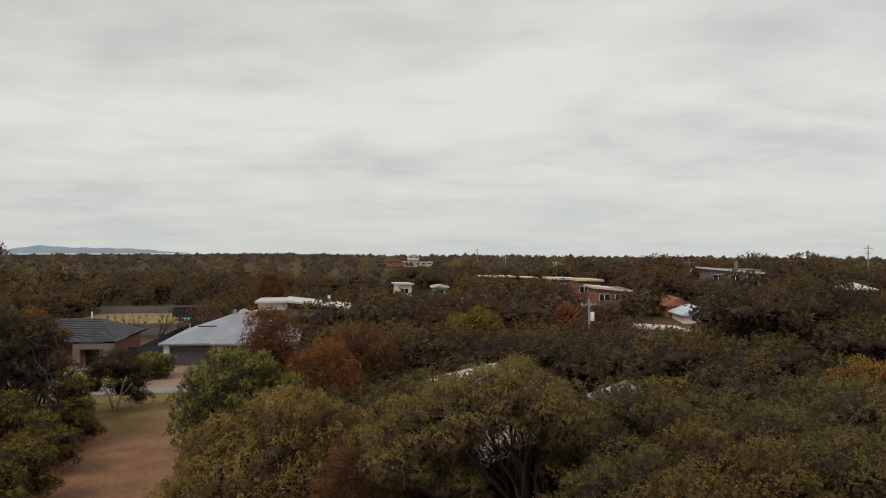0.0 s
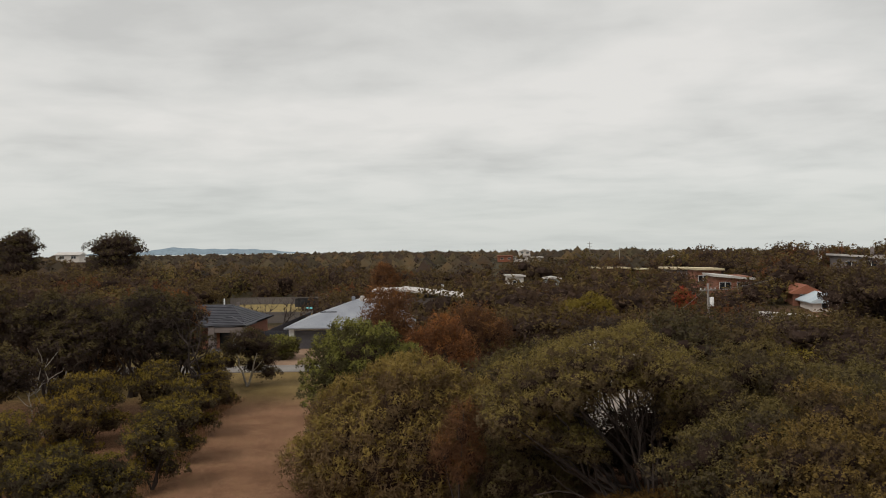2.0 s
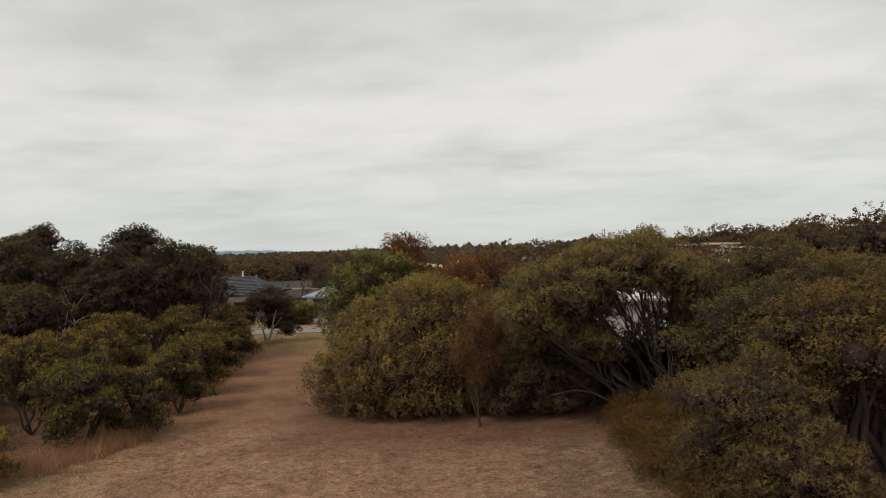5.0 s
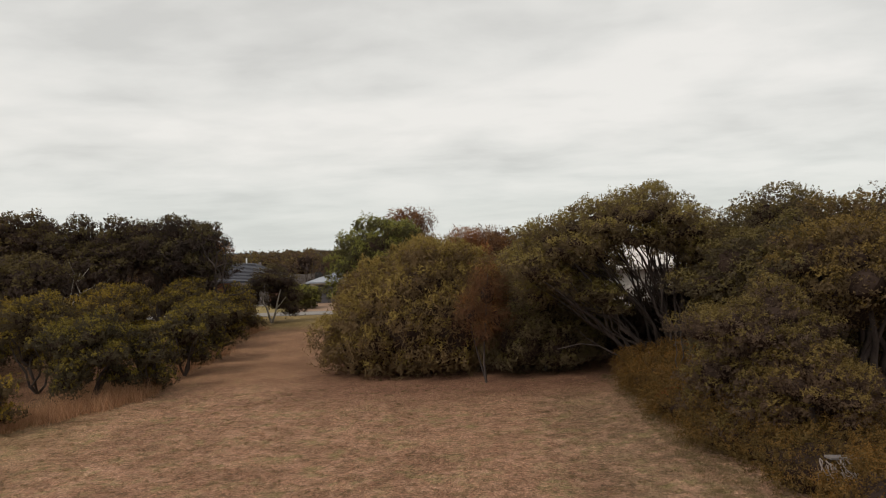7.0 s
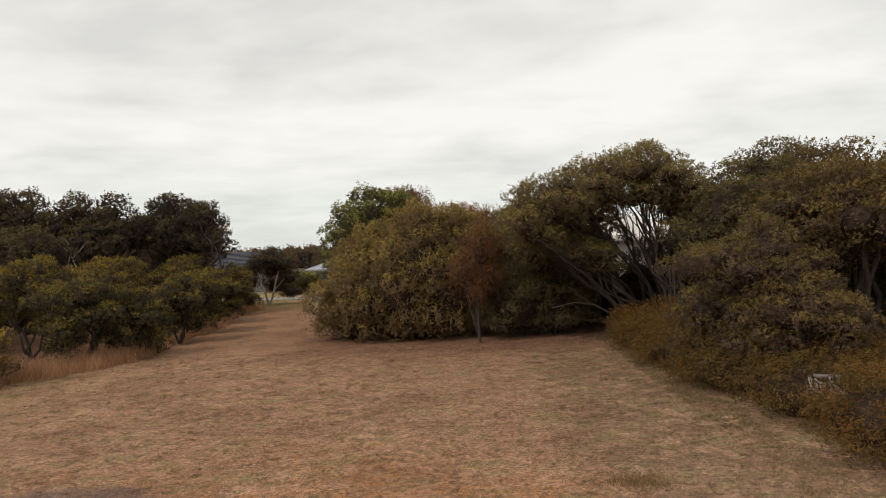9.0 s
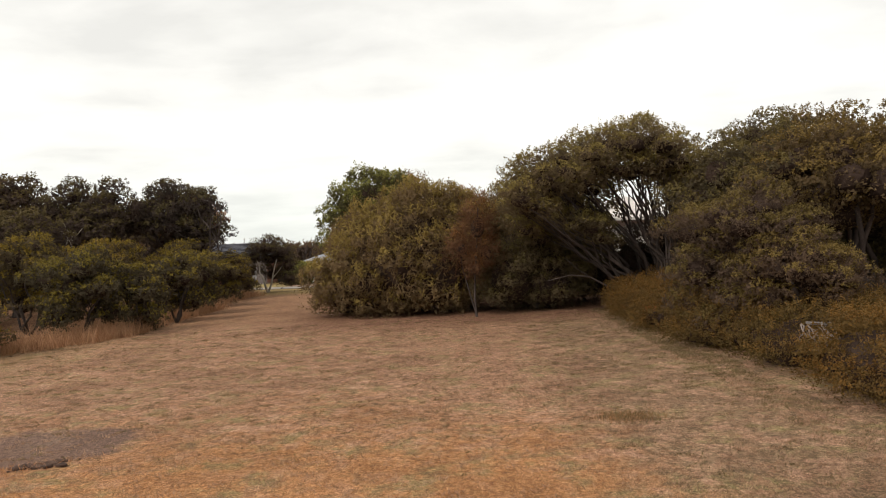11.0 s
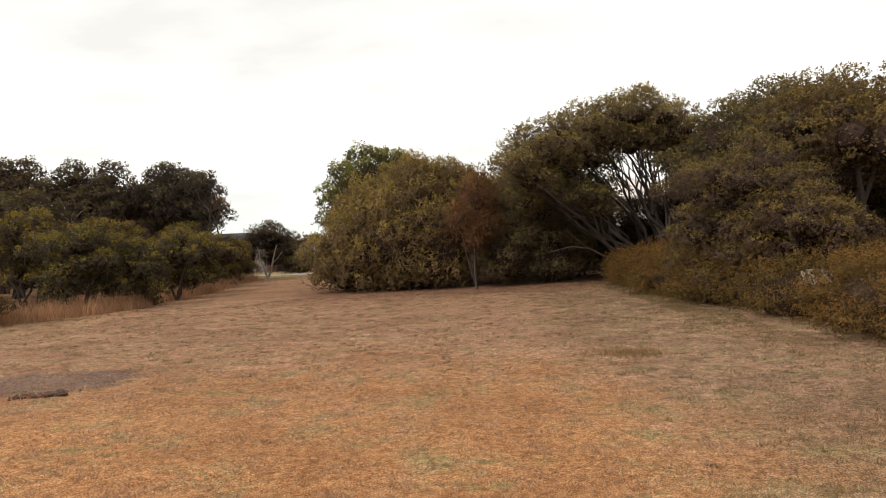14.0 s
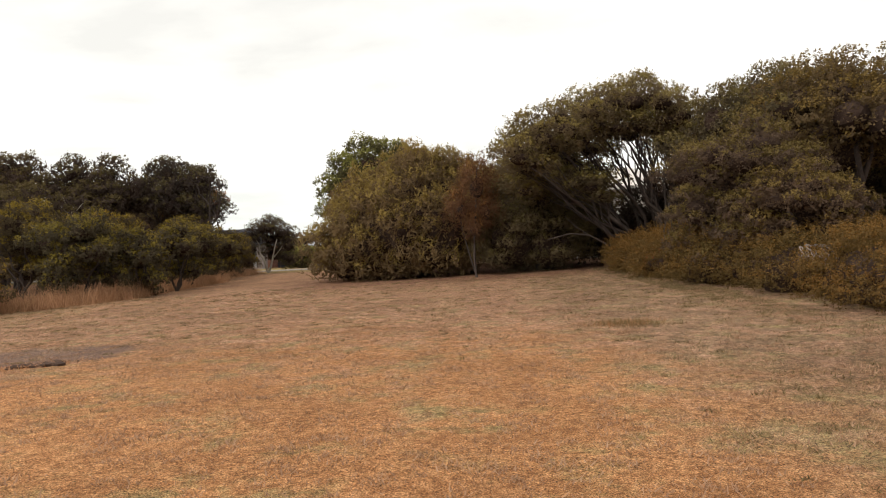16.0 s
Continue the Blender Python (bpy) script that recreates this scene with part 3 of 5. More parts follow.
def hip_mesh(x0, x1, y0, y1, eave, ridge, thick=0.16, gable=False, line=None):
    """A hipped or gabled roof with a fascia; the ridge lies along the longer side."""
    bm = bmesh.new()
    w, d = x1 - x0, y1 - y0
    cx, cy = (x0 + x1) / 2, (y0 + y1) / 2
    run = 0.0 if gable else min(w, d) / 2
    if w >= d:
        a, b = (x0 + run, cy, ridge), (x1 - run - (0.01 if w == d else 0), cy, ridge)
    else:
        a, b = (cx, y0 + run, ridge), (cx, y1 - run, ridge)
    if line:
        a, b = line
    low = [bm.verts.new((x, y, eave - thick)) for x, y in ((x0, y0), (x1, y0), (x1, y1), (x0, y1))]
    top = [bm.verts.new((x, y, eave)) for x, y in ((x0, y0), (x1, y0), (x1, y1), (x0, y1))]
    ra, rb = bm.verts.new(a), bm.verts.new(b)
    for i in range(4):
        bm.faces.new((low[i], low[(i + 1) % 4], top[(i + 1) % 4], top[i]))
    bm.faces.new(low[::-1])
    if w >= d:
        for q in ((top[0], top[1], rb, ra), (top[1], top[2], rb), (top[2], top[3], ra, rb), (top[3], top[0], ra)):
            bm.faces.new(q)
    else:
        for q in ((top[0], top[1], ra), (top[1], top[2], rb, ra), (top[2], top[3], rb), (top[3], top[0], ra, rb)):
            bm.faces.new(q)
    bmesh.ops.recalc_face_normals(bm, faces=bm.faces)
    return bm


def flat_mesh(x0, x1, y0, y1, zl, zr, thick=0.35):
    """A nearly flat roof that falls from one side to the other, with a deep fascia."""
    bm = box((x0, y0, 0), (x1, y1, 1), 0)
    for v in bm.verts:
        s = (v.co.x - x0) / (x1 - x0)
        z = zl + (zr - zl) * s
        v.co.z = z if v.co.z > 0.5 else z - thick
    return bm


def gable_mesh(w, z0, z1, y0, y1):
    """The boarded triangle under a gable."""
    bm = bmesh.new()
    f = [bm.verts.new((x, y0, z)) for x, z in ((-w / 2, z0), (w / 2, z0), (0, z1))]
    k = [bm.verts.new((x, y1, z)) for x, z in ((-w / 2, z0), (w / 2, z0), (0, z1))]
    bm.faces.new(f)
    bm.faces.new(k[::-1])
    for i in range(3):
        bm.faces.new((f[i], k[i], k[(i + 1) % 3], f[(i + 1) % 3]))
    bmesh.ops.recalc_face_normals(bm, faces=bm.faces)
    return bm


def window(parent, x0, x1, z0, z1, y, frame_mat=None, mullions=1):
    """A framed window in a wall that faces -y."""
    fm = frame_mat or TRIM
    w = part("window", box((x0, y - 0.05, z0), (x1, y + 0.02, z1), 0.01), fm, parent)
    step = (x1 - x0) / (mullions + 1)
    for i in range(mullions + 1):
        part("pane", box((x0 + i * step + 0.06, y - 0.07, z0 + 0.06), (x0 + (i + 1) * step - 0.06, y - 0.04, z1 - 0.06)), GLASS, w)
    return w


def simple_house(x, y, turn, w, d, wall_h, roof, wall_mat, roof_mat, label, ridge=1.6, over=0.5, windows=2, fall=0.4, chimney=False, lift=None, end_on=False):
    """A house seen far off: walls, roof, windows. roof: hip, gable or flat."""
    z = gz(x, y) if lift is None else lift
    h = thing("house", pose(x, y, z, 0, 0, turn), label, "house")
    part("wall", box((-w / 2, 0, -0.6), (w / 2, d, wall_h - 0.02), 0.02), wall_mat, h)
    if end_on:
        part("gable", gable_mesh(w, wall_h - 0.02, wall_h + ridge - 0.35, 0.02, 0.2), wall_mat, h)
    if roof == "flat":
        part("roof", flat_mesh(-w / 2 - over, w / 2 + over, -over, d + over, wall_h + 0.35, wall_h + 0.35 - fall), roof_mat, h)
    else:
        part("roof", hip_mesh(-w / 2 - over, w / 2 + over, -over, d + over, wall_h + 0.14, wall_h + ridge, gable=roof == "gable"), roof_mat, h)
    for i in range(windows):
        c = -w / 2 + w * (i + 0.5) / windows
        window(h, c - 0.9, c + 0.9, 0.9, 2.1, 0.0)
    if chimney:
        part("chimney", box((w * 0.1, d * 0.4, wall_h), (w * 0.1 + 0.5, d * 0.4 + 0.5, wall_h + 1.4), 0.02), wall_mat, h)
    return h


# the tiled house with the rendered porch
h1 = thing("house", pose(0, 0, -0.2), "low house with slate-grey hip roof and grey rendered porch", "house")
part("wall", box((-31.5, 83.6, 0), (-22.6, 95.0, 2.72), 0.02), BRICK, h1, "red-brown brick walls")
part("roof", hip_mesh(-33.6, -21.9, 82.7, 94.4, 2.86, 4.85, line=((-29.0, 87.6, 4.85), (-25.0, 87.6, 4.85))), ROOF_TILE, h1)
part("roof", hip_mesh(-26.6, -21.75, 81.9, 86.6, 2.88, 3.75, line=((-24.2, 84.2, 3.75), (-24.2, 86.4, 3.75))), ROOF_TILE, h1, "small hip roof over the porch")


def courses(parent, e0, e1, r0, r1, n, mat):
    """Stepped rows of roof tiles between an eave and a ridge."""
    e0, e1, r0, r1 = (Vector(q) for q in (e0, e1, r0, r1))
    out = (e1 - e0).cross(r0 - e0 if (r0 - e0).length > 0.1 else r1 - e0).normalized()
    out = -out if out.z < 0 else out
    for i in range(n):
        s0, s1 = i / n, (i + 1) / n
        q = [e0.lerp(r0, s0), e1.lerp(r1, s0), e1.lerp(r1, s1), e0.lerp(r0, s1)]
        bm = bmesh.new()
        low = [bm.verts.new(p + out * 0.005) for p in q]
        top = [bm.verts.new(p + out * (0.075 if k < 2 else 0.012)) for k, p in enumerate(q)]
        bm.faces.new(top)
        for k in range(4):
            bm.faces.new((low[k], low[(k + 1) % 4], top[(k + 1) % 4], top[k]))
        bmesh.ops.recalc_face_normals(bm, faces=bm.faces)
        part("tile_course", bm, mat, parent)


courses(h1, (-33.6, 82.7, 2.86), (-21.9, 82.7, 2.86), (-29.0, 87.6, 4.85), (-25.0, 87.6, 4.85), 13, ROOF_TILE)
courses(h1, (-21.9, 82.7, 2.86), (-21.9, 94.4, 2.86), (-25.0, 87.6, 4.85), (-25.0, 87.62, 4.85), 13, ROOF_TILE)
courses(h1, (-26.6, 81.9, 2.88), (-21.75, 81.9, 2.88), (-24.2, 84.2, 3.75), (-24.19, 84.2, 3.75), 6, ROOF_TILE)
porch = part("porch", box((-26.0, 81.9, 0), (-25.3, 82.7, 2.9), 0.02), RENDER_GREY, h1, "grey rendered portal")
part("pillar", box((-22.9, 81.9, 0), (-21.9, 82.7, 2.9), 0.02), RENDER_GREY, h1)
part("lintel", box((-25.3, 81.95, 2.1), (-22.9, 82.65, 2.88), 0.02), RENDER_GREY, h1)
part("porch_floor", box((-26.0, 81.0, 0.0), (-21.9, 83.6, 0.14), 0.02), CONCRETE, h1)
part("door", box((-25.2, 83.5, 0.14), (-23.9, 83.58, 2.2), 0.01), GLASS, h1, "dark front door")
part("side_panel", box((-23.85, 83.5, 0.2), (-22.9, 83.57, 2.15), 0.01), TRIM, h1, "white door side panel")
part("flue", box((-26.3, 88.6, 4.2), (-26.14, 88.76, 5.5), 0.02), TRIM, h1)
part("vent_pipe", box((-25.2, 90.2, 3.4), (-24.9, 90.5, 4.9), 0.02), RENDER_GREY, h1)
part("gutter", box((-22.02, 83.0, 2.72), (-21.9, 95.6, 2.86)), DARK_METAL, h1)

# the metal-roofed house with the double garage
h2 = thing("house", pose(0, 0, -0.2), "low house with pale grey metal hip roof and double garage", "house")
part("wall", box((-16.9, 83.0, 0), (-3.6, 97.0, 2.36), 0.02), WEATHERBOARD, h2, "pale rendered walls")
part("roof", hip_mesh(-17.6, -3.0, 82.2, 97.6, 2.52, 5.15), ROOF_METAL, h2)
part("roof", hip_mesh(-12.2, -4.6, 81.7, 92.5, 2.50, 4.1), ROOF_METAL, h2, "front hip of the metal roof")
gd = part("garage_door", box((-16.5, 82.9, 0.02), (-11.7, 83.02, 2.12), 0.01), GARAGE, h2, "charcoal sectional garage door")
for i in range(4):
    part("panel", box((-16.46, 82.87, 0.06 + i * 0.52), (-11.74, 82.91, 0.52 + i * 0.52), 0.01), GARAGE, gd)
part("pillar", box((-17.15, 82.75, 0), (-16.55, 83.3, 2.36), 0.01), TRIM, h2, "white corner pillar")
for c in (-10.3, -8.2, -6.0):
    window(h2, c - 0.8, c + 0.8, 0.3, 2.1, 83.0)
part("solar_strip", box((-14.2, 86.0, 3.88), (-12.2, 86.5, 3.98), 0.01), DARK_METAL, h2, "dark roof panel strip")
part("roof_vent", box((-10.9, 89.4, 4.9), (-10.5, 89.8, 5.5), 0.05), ROOF_METAL, h2)
part("roof_vent", box((-9.9, 89.5, 4.9), (-9.4, 90.0, 5.55), 0.05), ROOF_WHITE, h2)

# fences, lawn, yard things
def paling_fence(x0, y0, x1, y1, height, mat, label, step=0.3):
    z = -0.2
    n = max(2, int(math.hypot(x1 - x0, y1 - y0) / step))
    turn = math.degrees(math.atan2(y1 - y0, x1 - x0))
    f = thing("fence", pose(x0, y0, z, 0, 0, turn), label, "fence", kind="")
    length = math.hypot(x1 - x0, y1 - y0)
    part("rail", box((0, 0.02, 0.3), (length, 0.07, 0.39)), mat, f)
    part("rail", box((0, 0.02, height - 0.4), (length, 0.07, height - 0.31)), mat, f)
    first = None
    rng = random.Random(int(length * 10))
    for i in range(n):
        if first is None:
            first = part("paling", box((0.005, -0.02, 0.0), (step - 0.02, 0.018, height)), mat, f)
        else:
            p = new("paling", first.data)
            p.parent = f
            p.location = (i * step, rng.uniform(-0.008, 0.008), rng.uniform(-0.02, 0.02))
    for i in range(0, n, 8):
        part("post", box((i * step, 0.07, 0), (i * step + 0.1, 0.17, height - 0.1)), mat, f)


paling_fence(-21.6, 86.0, -17.4, 86.0, 1.8, FENCE_DARK, "dark painted paling fence between two houses")
paling_fence(-20.5, 86.2, -20.2, 112.0, 1.8, FENCE_DARK, "dark painted side fence along a yard")
paling_fence(-34.0, 112.3, -20.4, 112.3, 1.85, FENCE_GREY, "weathered grey paling fence across a back yard")
paling_fence(-44.0, 150.0, -12.0, 150.0, 1.7, FENCE_GREY, "weathered grey paling fence behind a lawn", 0.5)
LAWN = surface("yellow_lawn", [(0.3, (0.19, 0.14, 0.05)), (0.7, (0.29, 0.215, 0.08))], 0.5, 10, 0.95, 0.4, 0.03)
part_lawn = box((-44, 113.0, -0.5), (-12, 149.6, 0.10))
tagged(part("lawn", part_lawn, LAWN, None), "yellowing mown back lawn", "lawn", kind="structure")
tagged(part("lawn", box((-40, 71.6, -0.5), (-17.2, 81.6, -0.14)), LAWN, None), "yellowing front lawn by the road", "lawn", kind="structure")
tagged(part("road", box((-120, 67.4, -0.5), (90, 71.2, -0.11)), CONCRETE, None), "pale narrow street", "road", kind="structure")
tagged(part("driveway", box((-16.8, 71.2, -0.5), (-11.6, 82.9, -0.10)), DRIVE, None), "tan concrete driveway", "driveway", kind="structure")

tramp = thing("trampoline", pose(-25.4, 135, 0.1), "large trampoline with black safety net", "trampoline")
bm = bmesh.new()
bmesh.ops.create_cone(bm, segments=20, radius1=2.1, radius2=2.1, depth=1.35, cap_ends=False, matrix=Matrix.Translation((0, 0, 1.35)))
part("net", bm, DARK_METAL, tramp)
bm = bmesh.new()
bmesh.ops.create_cone(bm, segments=20, radius1=2.15, radius2=2.15, depth=0.12, cap_ends=True, matrix=Matrix.Translation((0, 0, 0.68)))
part("mat", bm, DARK_METAL, tramp)
for k in range(6):
    a = k * math.pi / 3
    v, f = tube_arrays([(2.12 * math.cos(a), 2.12 * math.sin(a), 0), (2.12 * math.cos(a), 2.12 * math.sin(a), 2.1)], 0.035, 0.035, 6)
    mesh_object("leg", v, f, DARK_METAL, tramp)
pool = thing("pool", pose(-22.6, 128.0, 0.1), "small above-ground pool with turquoise cover", "pool")
bm = bmesh.new()
bmesh.ops.create_cone(bm, segments=24, radius1=1.6, radius2=1.55, depth=0.8, cap_ends=True, matrix=Matrix.Translation((0, 0, 0.4)))
part("pool_wall", bm, FENCE_GREY, pool)
bm = bmesh.new()
bmesh.ops.create_cone(bm, segments=24, radius1=1.62, radius2=1.5, depth=0.14, cap_ends=True, matrix=Matrix.Translation((0, 0, 0.88)))
part("cover", bm, TEAL, pool)

# the long low house behind
h3 = thing("house", pose(-10.6, 109.5, -0.1), "long low house with off-white skillion roofs", "house")
part("wall", box((0.4, 0.4, 0), (13.2, 8, 3.7), 0.02), RENDER_GREY, h3)
part("roof", flat_mesh(0, 5.0, 0, 8.5, 5.0, 5.0, 0.3), ROOF_WHITE, h3, "flat white roof")
part("wall", box((0.4, 0.5, 3.7), (4.6, 8, 4.72), 0.02), WEATHERBOARD, h3)
part("roof", flat_mesh(4.2, 13.8, -0.6, 9.0, 5.15, 4.0, 0.28), ROOF_WHITE, h3, "long sloping white roof")
part("vent_pipe", box((10.3, 4, 4.4), (10.7, 4.4, 5.5), 0.03), TRIM, h3)
for c in (2.0, 7.0, 10.5):
    window(h3, c - 0.9, c + 0.9, 1.0, 2.2, 0.4)
shed = thing("shed", pose(-11.2, 106.5, -0.1), "small white flat-roofed shed", "shed")
part("wall", box((-0.9, 0, 0), (0.9, 2.2, 3.45), 0.02), WEATHERBOARD, shed)
part("roof", flat_mesh(-1.2, 1.1, -0.3, 2.5, 3.85, 3.8, 0.3), ROOF_WHITE, shed)

HOUSES = [   # x, y, turn, width, depth, wall, roof, wall and roof materials, label, more
    (10.4, 40.4, 3, 6.0, 5.6, 3.7, "hip", WEATHERBOARD, ROOF_WHITE, "white weatherboard house behind tea trees", dict(ridge=1.5, windows=0)),
    (18.0, 40.6, -6, 2.8, 3.6, 2.8, "hip", WEATHERBOARD, ROOF_METAL, "small house with grey metal hip roof among trees", dict(ridge=1.3, windows=1)),
    (46.5, 118.0, -8, 5.4, 8, 3.0, "flat", BRICK, ROOF_WHITE, "brick house with flat white roof", dict(windows=2, fall=0.6, lift=2.9)),
    (49.6, 138.0, -6, 4.4, 8, 3.1, "flat", BRICK, ROOF_CREAM, "two-tone brick house with flat roof", dict(fall=0.1, lift=3.2)),
    (48.4, 150.0, -4, 5.0, 8, 3.0, "flat", RENDER_GREY, ROOF_CREAM, "house with cream flat-roof fascia", dict(fall=0.1, lift=3.1, windows=1)),
    (42.9, 190.0, 0, 8.4, 8, 3.0, "flat", BRICK, ROOF_CREAM, "long house with cream flat roof on the rise", dict(windows=3, fall=0.1, lift=2.2)),
    (55.8, 205.0, 0, 3.4, 8, 3.0, "flat", BRICK, ROOF_CREAM, "small flat-roofed house with cream fascia", dict(fall=0.1, lift=1.3, windows=1)),
    (16.9, 175.0, 5, 3.4, 6, 3.0, "flat", WEATHERBOARD, ROOF_WHITE, "white weatherboard house among scrub", dict(fall=0.1, lift=1.1, windows=1)),
    (25.5, 176.0, -5, 3.6, 6, 2.6, "gable", ROOF_BLUE, ROOF_WHITE, "pale blue house among scrub", dict(ridge=0.6, lift=0.7, windows=1)),
    (52.8, 101.0, -10, 4.0, 6, 1.7, "gable", WEATHERBOARD, ROOF_BLUE, "house with pale blue metal roof", dict(ridge=1.35, lift=1.1, windows=1)),
    (56.2, 101.6, -10, 2.2, 5, 1.9, "flat", WEATHERBOARD, ROOF_WHITE, "low white annexe beside a blue roof", dict(lift=1.3, windows=1)),
    (53.0, 107.6, -12, 3.6, 6, 2.2, "gable", BRICK, ROOF_ORANGE, "house with terracotta roof", dict(ridge=1.3, lift=1.5, windows=1)),
    (45.4, 96.0, -4, 5.8, 4, 1.2, "flat", WEATHERBOARD, ROOF_WHITE, "low white carport among trees", dict(lift=0.4, windows=0, fall=0.5)),
    (72.4, 125.0, -14, 9.0, 8, 3.0, "flat", RENDER_GREY, ROOF_WHITE, "long flat-roofed house on the hill", dict(windows=3, fall=0.8, lift=5.8, chimney=True)),
    (93.2, 120.0, -20, 5.0, 6, 2.0, "hip", RENDER_GREY, ROOF_WHITE, "low house with off-white roof", dict(ridge=1.2, lift=3.2)),
    (34.4, 440.0, 0, 8.6, 9, 3.0, "flat", ROOF_ORANGE, ROOF_ORANGE, "red house far off on the rise", dict(fall=0.1, lift=3.0)),
    (48.8, 442.0, 0, 18.0, 9, 2.4, "flat", WEATHERBOARD, ROOF_WHITE, "long white house far off on the rise", dict(windows=5, fall=0.6, lift=2.9)),
    (54.2, 520.0, 0, 7.5, 9, 2.4, "gable", WEATHERBOARD, ROOF_WHITE, "white roof far off on the ridge", dict(ridge=1.5, lift=5.8)),
    (130.0, 420.0, 0, 7.0, 9, 2.0, "gable", WEATHERBOARD, ROOF_WHITE, "white roof far off in the scrub", dict(ridge=1.6, lift=1.5)),
    (-156.0, 300.0, 10, 9.0, 8, 2.4, "gable", WEATHERBOARD, ROOF_WHITE, "white house far off among trees", dict(ridge=1.2, lift=8.0)),
]
for *q, more in HOUSES:
    simple_house(*q, **more)


# ---- poles ----
def utility_pole(x, y, height, turn, label, transformer=False, second=False):
    p = thing("utility_pole", pose(x, y, gz(x, y) - 0.3, 0, 0, turn), label, "utility pole")
    v, f = tube_arrays([(0, 0, 0), (0.02, 0, height * 0.5), (0, 0, height + 0.3)], 0.17, 0.12, 8)
    mesh_object("pole", v, f, POLE_WOOD, p, smooth=True)
    arm = part("crossarm", box((-1.1, -0.07, height - 0.5), (1.1, 0.07, height - 0.36), 0.01), POLE_WOOD, p)
    for k in (-0.95, -0.4, 0.4, 0.95):
        v, f = tube_arrays([(k, 0, height - 0.36), (k, 0, height - 0.18)], 0.05, 0.03, 6)
        mesh_object("insulator", v, f, TRIM, arm)
    if second:
        part("crossarm", box((-0.8, -0.06, height - 1.7), (0.8, 0.06, height - 1.58), 0.01), POLE_WOOD, p)
    if transformer:
        v, f = tube_arrays([(0.38, -0.1, height - 2.2), (0.38, -0.1, height - 1.2)], 0.26, 0.26, 10)
        mesh_object("transformer", v, f, TRIM, p, smooth=True)
    return p


utility_pole(29.4, 81.0, 6.4, 20, "grey timber power pole with transformer", True)
utility_pole(59.0, 304.0, 9.1, 0, "tall grey timber power pole on the skyline", second=True)
utility_pole(58.7, 250.0, 8.3, 25, "grey timber power pole among scrub")
utility_pole(73.5, 180.0, 6.6, 25, "tall grey timber power pole among scrub", second=True)
utility_pole(70.0, 138.0, 6.4, -30, "grey timber power pole on the hillside", True)
utility_pole(98.0, 168.0, 6.8, 30, "grey timber power pole behind a house")
utility_pole(128.0, 162.0, 10.4, -10, "tall grey timber power pole on the hill", second=True)


def wire(a, b, sag, name="power_line"):
    s = np.linspace(0, 1, 18)[:, None]
    p = np.asarray(a) + (np.asarray(b) - np.asarray(a)) * s
    p[:, 2] -= sag * (s * (1 - s) * 4)[:, 0]
    v, f = tube_arrays(p, 0.018, 0.018, 4)
    tagged(mesh_object(name, v, f, POLE_WOOD), "thin sagging overhead power line", "power line", "overhead lines")


wire((29.2, 81, 6.3), (11.0, 46.0, 5.2), 0.8)
wire((29.2, 81, 6.0), (73.5, 180.0, 8.6), 1.5)
wire((29.6, 81, 6.0), (70.0, 138.0, 8.6), 1.2)
wire((73.5, 180.0, 8.8), (128.0, 162.0, 12.0), 1.5)
wire((70.0, 138.0, 9.2), (128.0, 162.0, 11.0), 1.5)


# ---- plants ----
def place(name, x, y, label, category="tree", group=""):
    return thing(name, pose(x, y, gz(x, y) - 0.03), label, category, group)


# the wide feathery bush in the middle of the clearing's far edge
rng = np.random.default_rng(5)
b1 = place("shrub", -1.0, 33.0, "broad olive-green feathery coastal wattle bush", "shrub")
LOBES = [(-3.1, 0.2, 1.1, 1.7, 1.9, 1.5), (-1.9, -0.9, 1.6, 1.9, 1.9, 1.9), (-2.2, 0.6, 2.5, 1.9, 2.0, 1.7), (-0.4, 0.2, 3.1, 2.2, 2.2, 2.0), (-0.6, -1.6, 2.0, 2.1, 1.5, 1.9),
         (1.2, 0.4, 3.1, 2.0, 2.0, 2.0), (0.9, -1.6, 1.7, 1.8, 1.3, 1.8), (0.0, 2.0, 3.2, 2.4, 2.0, 1.8), (2.6, 0.5, 2.6, 1.8, 1.8, 1.8)]
leafy(b1, LOBES, (LEAF_TEA, LEAF_TEA_TIP), 0.44, 0.21, 0.056, 135, 11, most=70000, flat=1.35, upward=1.0, tips=0.8, spread=0.2, inner=0.72, lying=0.65)
trunk(b1, [(bent((0.2, 0, 0), (-1.5, 0, 1.5), rng), 0.12, 0.05), (bent((0.2, 0, 0), (1.5, 0.3, 1.8), rng), 0.12, 0.05)])

b2 = place("shrub", 4.0, 31.0, "dark green dense bush beside a wattle", "shrub")
leafy(b2, [(-1.0, -0.2, 1.2, 1.6, 1.4, 1.5), (0.5, -0.2, 1.0, 1.5, 1.3, 1.4), (0.2, 0.8, 2.2, 1.8, 1.6, 1.5), (-0.9, 0.9, 2.3, 1.6, 1.5, 1.6), (1.4, 1.2, 2.2, 1.6, 1.5, 1.5)],
      (LEAF_TEA, LEAF_OLIVE_TIP), 0.42, 0.14, 0.045, 150, 12, upward=0.6, tips=0.5)
trunk(b2, [(bent((0, 0, 0), (0.5, 0.2, 1.4), rng), 0.10, 0.05)])

